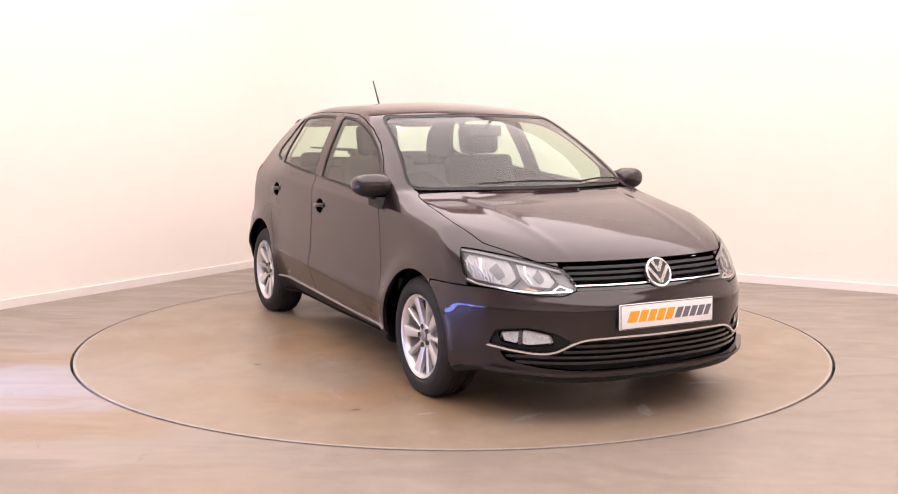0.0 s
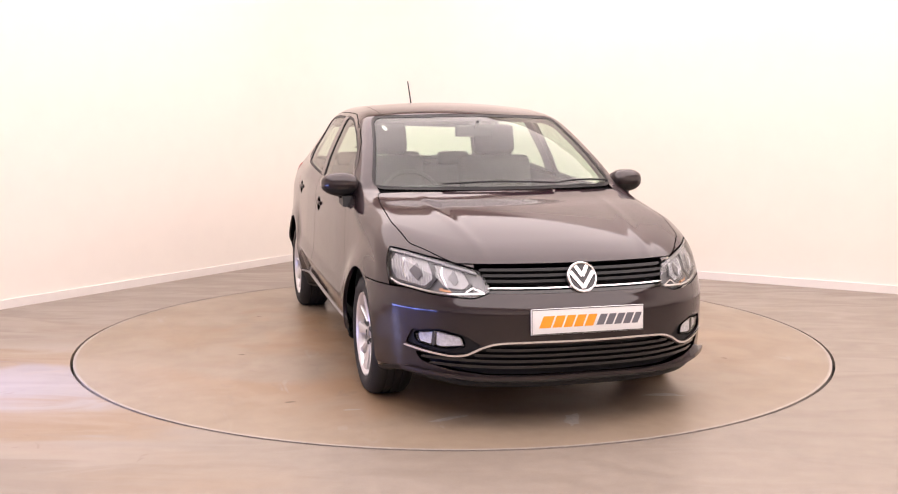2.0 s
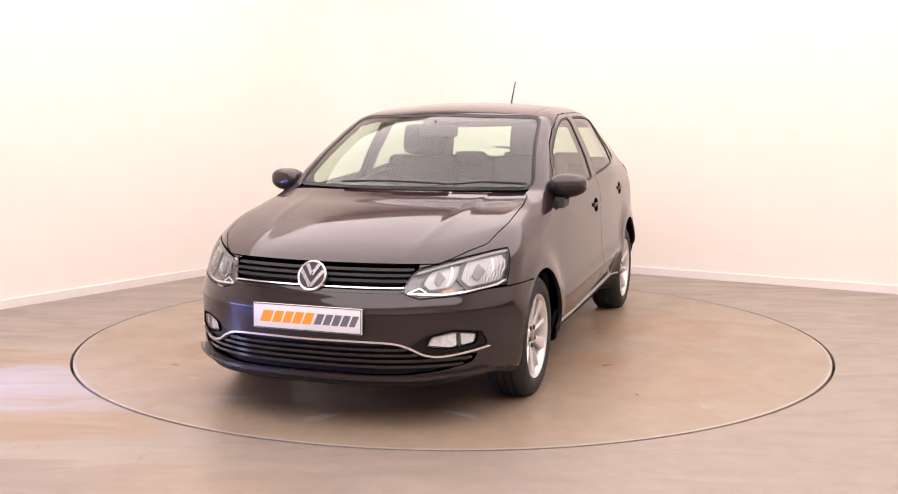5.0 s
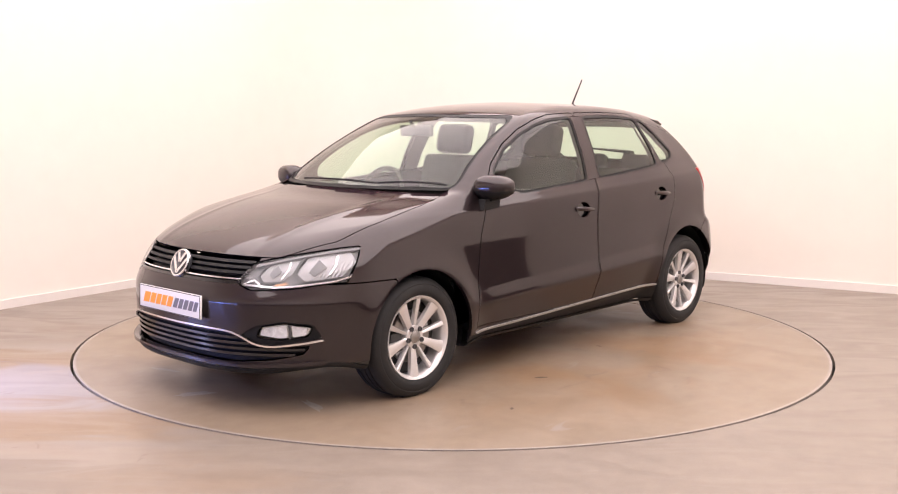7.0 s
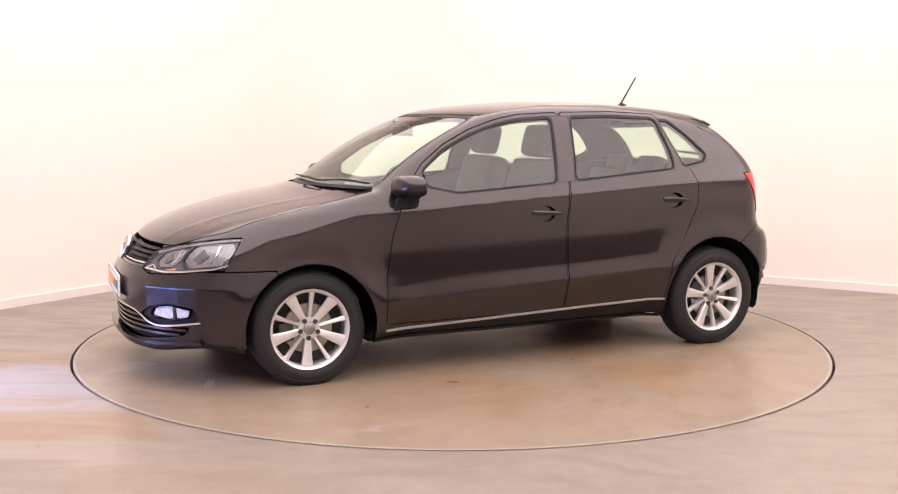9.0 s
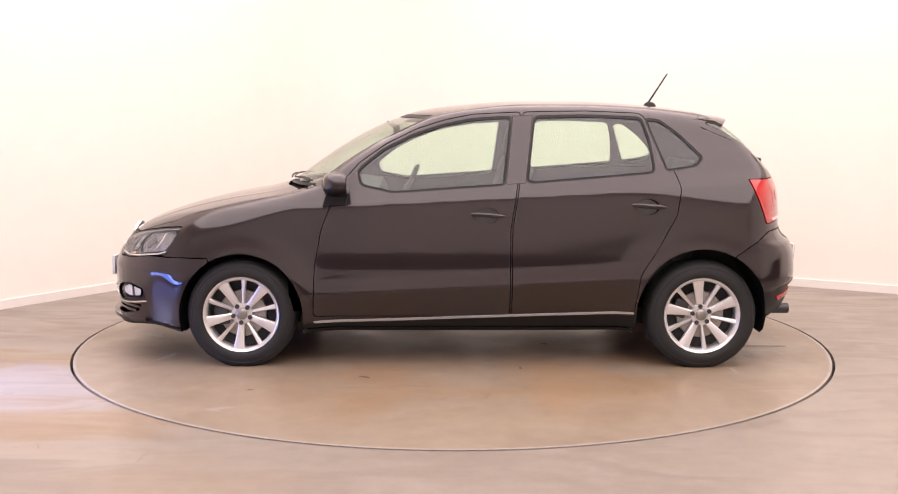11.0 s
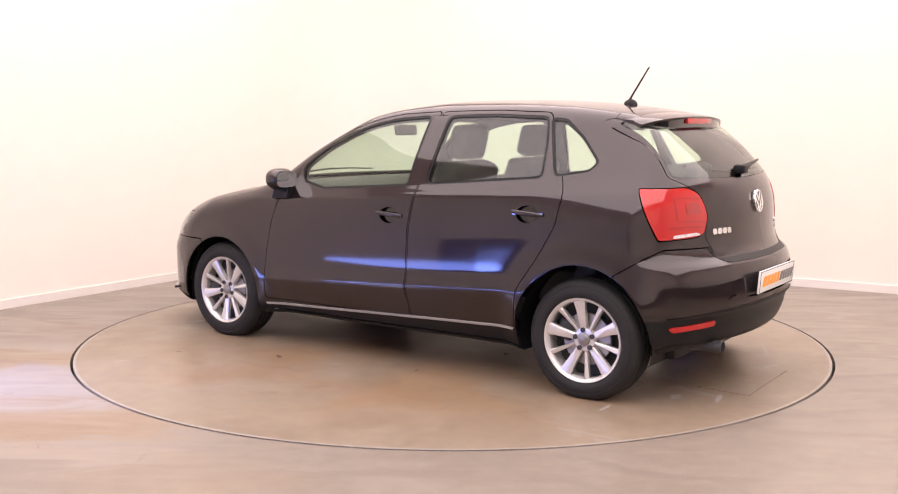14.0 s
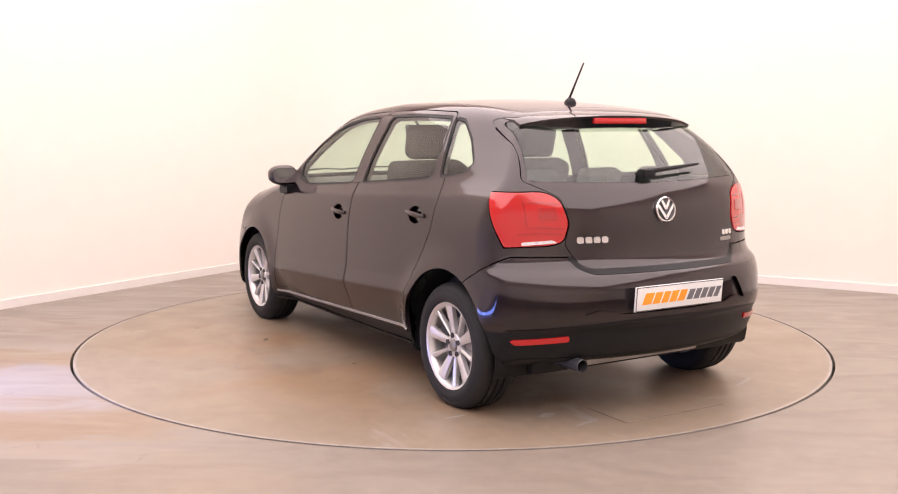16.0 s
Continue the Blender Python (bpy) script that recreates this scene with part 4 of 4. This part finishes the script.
# ------------------------------------------------ outside details
def outside():
    # grille bars, chrome strip, badge
    for z in (.684, .662, .640):
        w = .432 - (.69 - z) * .25
        patch("grille_bar", "front", [(-w, z - .0055), (w, z - .0055), (w, z + .0055), (-w, z + .0055)], BLACK, CAR, "black grille bar", out=-.004, thick=.02, res=(.02, .003))
    for z, mat, name, label, h in ((.612, CHROME, "chrome_strip", "chrome grille strip", .0028), (.596, GLOSSBLACK, "grille_bar", "gloss black grille bar", .006)):
        w = .432 - (.69 - z) * .25
        patch(name, "front", [(-w, z - h), (w, z - h), (w, z + h), (-w, z + h)], mat, CAR, label, out=-.001, thick=.015, res=(.02, .0025))
    for z, h in ((.350, .006), (.325, .006), (.300, .006), (.275, .006)):
        w = {.350: .430, .325: .475, .300: .670, .275: .640}[z]
        patch("intake_slat", "front", [(-w, z - h), (w, z - h), (w, z + h), (-w, z + h)], GLOSSBLACK, CAR, "black intake slat", out=-.006, thick=.025, res=(.02, .003))
    right = [(y, z) for y, z in LIP]
    line = smooth_line([(-y, z) for y, z in right[::-1]] + right[1:], 120)
    patch("chrome_lip", "front", band(line, .0085), CHROME, CAR, "chrome trim along the front intake", out=.006, thick=.014, res=(.008, .003))
    lip = smooth_line([(-.725, .246), (-.62, .236), (-.47, .228), (-.30, .232), (0, .235), (.30, .232), (.47, .228), (.62, .236), (.725, .246)], 80)
    patch("front_lip", "front", band(lip, .016), PAINT, CAR, "dark painted lower lip", out=.026, thick=.035, res=(.01, .003))

    def badge(at, aim, r):
        m = Matrix.Translation(at) @ Vector(aim).to_track_quat("X", "Z").to_matrix().to_4x4()
        bm = bmesh.new()
        lathe(bm, [(r * .9, -.02), (r, -.01), (r, .004), (r * .96, .008), (r * .88, .008), (r * .85, .002), (.0005, .002)], 40, "x", m)
        b = part("badge", bm, SMOKE, CAR, "round chrome-rimmed maker's badge")
        bm = bmesh.new()
        lathe(bm, [(r * 1.0, -.004), (r * 1.01, .006), (r * .95, .010), (r * .87, .009), (r * .85, .002)], 40, "x", m)
        part("badge_ring", bm, CHROME, b, "chrome ring")
        for y0, z0, y1, z1 in ((-.40, .74, .0, .06), (.0, .06, .40, .74), (-.78, .36, .0, -.70), (.0, -.70, .78, .36)):
            bm = bmesh.new()
            d = Vector((0, y1 - y0, z1 - z0)).normalized()
            n = Vector((0, -d.z, d.y)) * r * .115
            p, q = Vector((0, y0 * r, z0 * r)), Vector((0, y1 * r, z1 * r))
            f = [m @ (v + Vector((x, 0, 0))) for x in (.002, .008) for v in (p - n, p + n, q + n, q - n)]
            vs = [bm.verts.new(v) for v in f]
            for k in ((0, 1, 2, 3), (7, 6, 5, 4), (0, 4, 5, 1), (1, 5, 6, 2), (2, 6, 7, 3), (3, 7, 4, 0)):
                bm.faces.new([vs[c] for c in k])
            part("badge_bar", bm, CHROME, b, smooth=False)

    badge((2.022, 0, .650), (1, 0, .42), .068)
    badge((-1.783, 0, .925), (-1, 0, .13), .057)

    def plate(m):
        bm = bmesh.new()
        box(bm, -.006, -.26, -.0555, .006, .26, .0555, .004, 2)
        p = part("display_plate", bm, WHITE, CAR, "white dealer plate with orange and grey print", m)
        bm = bmesh.new()
        for q in ((-.258, -.0535, .258, -.0505), (-.258, .0505, .258, .0535), (-.258, -.0505, -.2555, .0505), (.2555, -.0505, .258, .0505)):
            box(bm, .0055, q[0], q[1], .0068, q[2], q[3])
        part("plate_border", bm, BLACK, p, "thin black border", smooth=False)
        edges = [(-.215, -.160), (-.155, -.110), (-.105, -.063), (-.058, -.014), (-.009, .035), (.046, .083), (.088, .124), (.129, .165), (.170, .206), (.211, .243)]
        for i, (a, b) in enumerate(edges):
            bm = bmesh.new()
            sl, h = .010, .025 if i < 5 else .023
            vs = [bm.verts.new((x, y, z)) for x in (.0062, .0072) for y, z in ((a - sl, -h), (b - .004 - sl, -h), (b - .004 + sl, h), (a + sl, h))]
            for k in ((0, 1, 2, 3), (7, 6, 5, 4), (0, 4, 5, 1), (1, 5, 6, 2), (2, 6, 7, 3), (3, 7, 4, 0)):
                bm.faces.new([vs[c] for c in k])
            part("print_bar", bm, ORANGE if i < 5 else GREY, p, "orange slanted bar" if i < 5 else "grey slanted bar", smooth=False)

    plate(pose(2.088, .004, .476, 0, -2, 0))
    plate(pose(-1.892, 0, .553, 0, 4, 180))

    # tailgate lettering stands in as bars
    for y0, n, w, z, h in ((.455, 4, .032, .806, .014), (-.400, 3, .024, .798, .012)):
        for i in range(n):
            y = y0 - i * (w + .006)
            patch("chrome_letter_bar", "rear", tight([(y, z - h), (y - w, z - h), (y - w, z + h), (y, z + h)], .006), CHROME, CAR, "small chrome bar on the tailgate", out=.004, thick=.005, res=.008)
    patch("chrome_letter_bar", "rear", tight([(-.385, .758), (-.480, .758), (-.480, .776), (-.385, .776)], .003), STEEL, CAR, "small grey bar on the tailgate", out=.003, thick=.004, res=.008)
    # bumper line, reflectors, tailgate foot with its shade painted as a black strip
    patch("bumper_groove", "rear", band(smooth_line([(-.76, .420), (-.53, .442), (-.3, .454), (0, .459), (.3, .454), (.53, .442), (.76, .420)], 60), .012), BLACK, CAR, "black groove across the rear bumper", out=.003, thick=.01, res=(.015, .004))
    patch("reflector_strip", "rear", tight([(.526, .378), (.726, .361), (.745, .378), (.735, .384), (.527, .403)], .006), REDLENS, CAR, "red bumper reflector", out=.006, thick=.008, res=.006, mirror=True)
    patch("tailgate_foot_shade", "rear", band(smooth_line([(-.49, .735), (-.455, .695), (-.39, .672), (0, .672), (.39, .672), (.455, .695), (.49, .735)], 50), .022), BLACK, CAR, "black strip painted as the shade at the tailgate's foot", out=.002, thick=.02, res=.006)
    # sill strip along the doors: the paint ledge, its highlight put into the pale colour
    patch("sill_glint_strip", "side", band([(.845, .250), (.4, .264), (0, .279), (-.4, .292), (-.868, .304)], .009), SILLGLINT, CAR, "pale strip for the glint on the paint ledge under the doors", out=.009, thick=.012, res=(.02, .003), mirror=True)
    # door handles
    for x, z in HANDLES:
        for s in (1, -1):
            y = float(side_w(np.array([x]), np.array([z]))[0])
            bm = bmesh.new()
            rows = []
            for i in range(9):
                t = i / 8 * 2 - 1
                b = .008 + .011 * (1 - t * t)
                r = .0125 * (1 - .35 * abs(t) ** 3)
                rows.append([bm.verts.new((x - t * .088, s * (y - .006 + b + .007 * math.cos(q)), z + .002 - .006 * t + r * math.sin(q))) for q in [2 * math.pi * k / 10 for k in range(10)]])
            for u, v in zip(rows, rows[1:]):
                for k in range(10):
                    bm.faces.new((u[k], u[(k + 1) % 10], v[(k + 1) % 10], v[k]))
            bm.faces.new(rows[0])
            bm.faces.new(rows[-1])
            for e in (-.075, .075):
                box(bm, x + e - .01, s * (y - .01), z - .008, x + e + .01, s * (y + .008), z + .008)
            part("door_handle", bm, PAINT, CAR, "dark painted bar door handle")
    # door mirrors: painted cap over a black lower shell, on a foot that stands on the door
    def mirror_shell(s, lower):
        bm = bmesh.new()
        bmesh.ops.create_uvsphere(bm, u_segments=36, v_segments=24, radius=1)
        cut = -.22
        bmesh.ops.bisect_plane(bm, geom=bm.verts[:] + bm.edges[:] + bm.faces[:], plane_co=(0, 0, cut), plane_no=(0, 0, 1 if lower else -1), clear_outer=True)
        for v in bm.verts:
            p = [math.copysign(abs(q) ** .74, q) for q in v.co]
            edge = p[1]
            h = .063 * (1 - .10 * edge - .10 * max(edge, 0) ** 3)
            v.co = Vector((.715 + .072 * p[0] - .022 * edge, s * (.828 + .096 * edge), .984 + h * p[2] + .004 * edge - (.0 if p[2] > 0 else .012 * min(edge, 0))))
            v.co.x = max(v.co.x, .655)
            if lower:
                v.co.x = .712 + (v.co.x - .712) * .965
        return bm

    for s in (1, -1):
        mir = part("door_mirror", mirror_shell(s, False), PAINT, CAR, "dark painted door mirror cap")
        part("mirror_shell", mirror_shell(s, True), BLACK, mir, "black lower mirror shell")
        bm = bmesh.new()
        box(bm, .672, s * .750, .912, .742, s * .835, .938, .010)
        foot = [(.790, .870), (.665, .880), (.655, .930), (.700, .945), (.770, .925)]
        vs = [[bm.verts.new((x, s * y, z)) for x, z in foot] for y in (.77, .822)]
        for k in range(5):
            bm.faces.new((vs[0][k], vs[0][(k + 1) % 5], vs[1][(k + 1) % 5], vs[1][k]))
        bm.faces.new(vs[1])
        bm.faces.new(vs[0][::-1])
        part("mirror_foot", bm, BLACK, mir, "black plastic mirror foot")
        bm = bmesh.new()
        bmesh.ops.create_circle(bm, cap_ends=True, segments=28, radius=1)
        for v in bm.verts:
            p = [math.copysign(abs(q) ** .6, q) for q in v.co]
            v.co = Vector((.652, s * (.832 + .080 * p[0]), .986 + .046 * p[1]))
        part("mirror_glass", bm, CHROME, mir, "silvered mirror glass")
    # roof spoiler with brake light
    bm = bmesh.new()
    rows = []
    for i in range(25):
        y = -.518 + 1.036 * i / 24
        e = abs(y) / .518
        tail, z = -1.470 + .085 * e ** 3, 1.352 - .030 * e ** 2 - .012 * e ** 8
        pr = [(-1.24, z + .022), (-1.34, z + .013), (tail + .03, z + .002), (tail, z - .008), (tail + .004, z - .018), (tail + .05, z - .030), (-1.39, z - .036), (-1.30, z - .03)]
        rows.append([bm.verts.new((x, y, q)) for x, q in pr])
    for u, v in zip(rows, rows[1:]):
        for k in range(8):
            bm.faces.new((u[k], u[(k + 1) % 8], v[(k + 1) % 8], v[k]))
    bm.faces.new(rows[0])
    bm.faces.new(rows[-1])
    sp = part("roof_spoiler", bm, PAINT, CAR, "dark painted roof spoiler with red brake light")
    bm = bmesh.new()
    rows = []
    for i in range(25):
        y = -.508 + 1.016 * i / 24
        e = abs(y) / .508
        tail, z = -1.462 + .080 * e ** 3, 1.352 - .030 * e ** 2 - .012 * e ** 8
        low = .064 - .034 * e ** 4
        rows.append([bm.verts.new((x, y, q)) for x, q in ((tail, z - .012), (tail + .006, z - low), (tail + .10, z - low - .006), (tail + .10, z - .012))])
    for u, v in zip(rows, rows[1:]):
        for k in range(4):
            bm.faces.new((u[k], u[(k + 1) % 4], v[(k + 1) % 4], v[k]))
    bm.faces.new(rows[0])
    bm.faces.new(rows[-1])
    part("spoiler_underside", bm, GLOSSBLACK, sp, "gloss black spoiler underside")
    bm = bmesh.new()
    box(bm, -1.470, -.16, 1.306, -1.450, .16, 1.334, .006)
    part("brake_light", bm, REDLENS, sp, "red high brake light")
    patch("windscreen_sticker", "front", tight([(-.520, 1.278), (-.500, 1.278), (-.506, 1.304), (-.524, 1.304)], .004), WHITE, CAR, "small white paper sticker behind the windscreen", out=-.014, thick=.002, res=.006)
    # aerial
    bm = bmesh.new()
    lathe(bm, [(.032, -.012), (.031, .006), (.026, .018), (.015, .028), (.0005, .031)], 24, "z", Matrix.Translation((-1.080, 0, 1.405)) @ Matrix.Diagonal((1.25, .8, 1, 1)))
    aer = part("aerial_base", bm, BLACK, CAR, "black roof aerial base")
    bm = bmesh.new()
    tube(bm, [(-1.075, 0, 1.432), (-1.085, 0, 1.450), (-1.182, 0, 1.602)], .0075, 8, .0040)
    part("aerial_mast", bm, BLACK, aer, "thin black aerial mast")
    # wipers
    for y0, y1 in ((-.34, .27), (.285, .64)):
        bm = bmesh.new()
        pts = []
        for i in range(9):
            y = y0 + (y1 - y0) * i / 8
            pts.append((y, .990 + .010 * math.sin(math.pi * i / 8)))
        P, ok = project("front", np.array([p[0] for p in pts]), np.array([p[1] for p in pts]))
        tube(bm, [(p[0] + .018, p[1], p[2] + .006) for p in P], .0048, 6)
        tube(bm, [(p[0] + .035, p[1], p[2] + .006) for p in P[4:]], .0050, 6)
        part("windscreen_wiper", bm, BLACK, CAR, "black windscreen wiper")
    bm = bmesh.new()
    P, ok = project("rear", np.linspace(.06, -.30, 7), np.linspace(1.085, 1.110, 7))
    tube(bm, [(p[0] - .03, p[1], p[2] + .01) for p in P], .013, 8, .006)
    box(bm, P[0][0] - .05, .02, 1.062, P[0][0] + .01, .085, 1.105, .012)
    part("rear_wiper", bm, BLACK, CAR, "black rear window wiper")
    # exhaust
    bm = bmesh.new()
    lathe(bm, [(.030, -1.60), (.030, -1.800), (.027, -1.803), (.026, -1.70), (.0005, -1.70)], 24, "x", Matrix.Translation((0, .47, .268)))
    part("exhaust_pipe", bm, SMOKE, CAR, "sooty dark exhaust pipe")
    bm = bmesh.new()
    box(bm, -1.72, -.30, .235, -1.45, .38, .30, .03)
    part("exhaust_silencer", bm, STEEL, CAR, "dull steel silencer box")


SILLGLINT = material("sill_glint", (0.40, 0.385, 0.37), 0.35, 0.3, grain=0.1, scale=40)
outside()


# ------------------------------------------------ inside the car
def inside_car():
    bm = bmesh.new()
    box(bm, -1.62, -.60, .20, 1.75, .60, .30, .02)
    part("floor_pan", bm, BLACK, CAR, "black floor pan")
    V, T = net(.034)
    for poly, view in ((FRONT_GLASS, 0), (REAR_GLASS, 0), (QUARTER_GLASS, 0)):
        V, _, T = split(V, T, np.minimum(inside(V[:, (0, 2)], poly) + .004, np.abs(V[:, 1]) - .42))
    V, _, T = split(V, T, np.minimum(inside(V[:, (1, 2)], WINDSCREEN) + .004, V[:, 0] - .1))
    V, _, T = split(V, T, np.minimum(inside(V[:, (1, 2)], REAR_WINDOW) + .004, -1.1 - V[:, 0]))
    V, T, _ = split(V, T, V[:, 2] - .30)
    V, T, _ = split(V, T, V[:, 0] + 1.72)
    V, _, T = split(V, T, np.minimum(.68 - V[:, 2], -.84 - V[:, 0]))
    V, T, _ = split(V, T, .98 - V[:, 0])
    V, hi, lo = split(V, T, V[:, 2] - .99 + .053 * V[:, 0])
    shell("headlining", V, hi[:, ::-1], HEADLINING, CAR, "pale grey headlining and pillar trim", thick=0, out=-.034)
    shell("cabin_trim", V, lo[:, ::-1], TRIM, CAR, "dark grey cabin trim", thick=0, out=-.05)

    def seat(y, x, back_w):
        bm = bmesh.new()
        box(bm, x - .25, y - back_w, .42, x + .27, y + back_w, .60, .06, 4)
        base = part("front_seat", bm, FABRIC, CAR, "dark grey cloth front seat")
        bm = bmesh.new()
        box(bm, -.075, -back_w, 0, .065, back_w, .60, .055, 4)
        part("backrest", bm, FABRIC, base, "dark grey cloth backrest", pose(x - .21, y, .52, 0, -17, 0))
        bm = bmesh.new()
        box(bm, -.058, -.132, .63, .048, .132, .82, .052, 5)
        part("headrest", bm, FABRIC, base, "dark grey cloth headrest", pose(x - .20, y, .50, 0, -14, 0))
        bm = bmesh.new()
        for q in (-.06, .06):
            tube(bm, [(0, q, .56), (0, q, .68)], .006, 6)
        part("headrest_post", bm, STEEL, base, "", pose(x - .205, y, .51, 0, -14, 0))

    for y in (.36, -.36):
        seat(y, .10, .235)
    bm = bmesh.new()
    box(bm, -1.15, -.64, .42, -.70, .64, .58, .05, 4)
    bench = part("rear_bench", bm, FABRIC, CAR, "dark grey cloth rear bench")
    bm = bmesh.new()
    box(bm, -.06, -.64, 0, .06, .64, .52, .05, 4)
    part("bench_back", bm, FABRIC, bench, "dark grey cloth bench back", pose(-1.12, 0, .50, 0, -20, 0))
    for y in (.38, 0, -.38):
        bm = bmesh.new()
        box(bm, -.04, -.12, 0, .04, .12, .10, .035, 3)
        part("headrest", bm, FABRIC, bench, "low dark grey headrest", pose(-1.30, y, .995, 0, -20, 0))
    bm = bmesh.new()
    box(bm, -1.60, -.56, .90, -1.32, .56, .93, .01)
    part("parcel_shelf", bm, TRIM, CAR, "dark grey parcel shelf")
    # dashboard
    bm = bmesh.new()
    rows = []
    for i in range(15):
        y = -.70 + 1.40 * i / 14
        e = (abs(y) / .70) ** 2
        hump = .025 * math.exp(-((y + .36) / .14) ** 2)
        pr = [(.96 - .12 * e, .955), (.80 - .10 * e, .962), (.62 - .05 * e, .945 + hump), (.55, .915 + hump), (.53, .86), (.56, .70), (.62, .52), (.90, .50)]
        rows.append([bm.verts.new((x, y, z)) for x, z in pr])
    for u, v in zip(rows, rows[1:]):
        for k in range(8):
            bm.faces.new((u[k], u[(k + 1) % 8], v[(k + 1) % 8], v[k]))
    part("dashboard", bm, TRIM, CAR, "dark grey moulded dashboard")
    m = pose(.40, -.36, .865, 0, 90 - 24, 0)
    bm = bmesh.new()
    rim = [(.18 * math.cos(2 * math.pi * i / 40), .18 * math.sin(2 * math.pi * i / 40), 0) for i in range(41)]
    tube(bm, rim, .015, 8)
    wh = part("steering_wheel", bm, TRIM, CAR, "black three-spoke steering wheel", m)
    bm = bmesh.new()
    box(bm, -.06, -.06, -.02, .06, .06, .03, .02, 3)
    for a in (90, 270, 0):
        d = Vector((math.cos(radians(a)), math.sin(radians(a)), 0))
        tube(bm, [d * .04, d * .175], .014, 6)
    part("wheel_hub", bm, TRIM, wh, "black steering wheel hub")
    bm = bmesh.new()
    box(bm, -.015, -.115, -.033, .015, .115, .033, .014, 3)
    mir = part("interior_mirror", bm, TRIM, CAR, "black interior mirror", pose(.44, 0, 1.262, 0, 8, 6))
    bm = bmesh.new()
    tube(bm, [(.01, 0, .02), (.05, 0, .06)], .009, 8)
    part("mirror_stem", bm, TRIM, mir)


inside_car()


# ------------------------------------------------ what moves
def heading(t):
    """The way the car's nose points: the table starts from rest, then turns evenly."""
    if t >= 2.0:
        return -91.6 - 11.77 * (t - 3.5)
    return float(np.interp(t, (0, .5, 1, 1.5, 2.0), (-62.33, -62.87, -65.06, -68.66, -73.95)))


def motions():
    times = [i * 0.5 for i in range(33)]
    walk(TABLE, [(t, pose(0, 0, 0, 0, 0, heading(t))) for t in times])
    walk(CAR, [(t, pose(0, 0, 0, 0, 0, heading(t)) @ pose(-0.101, 0.028, 0)) for t in times])


motions()
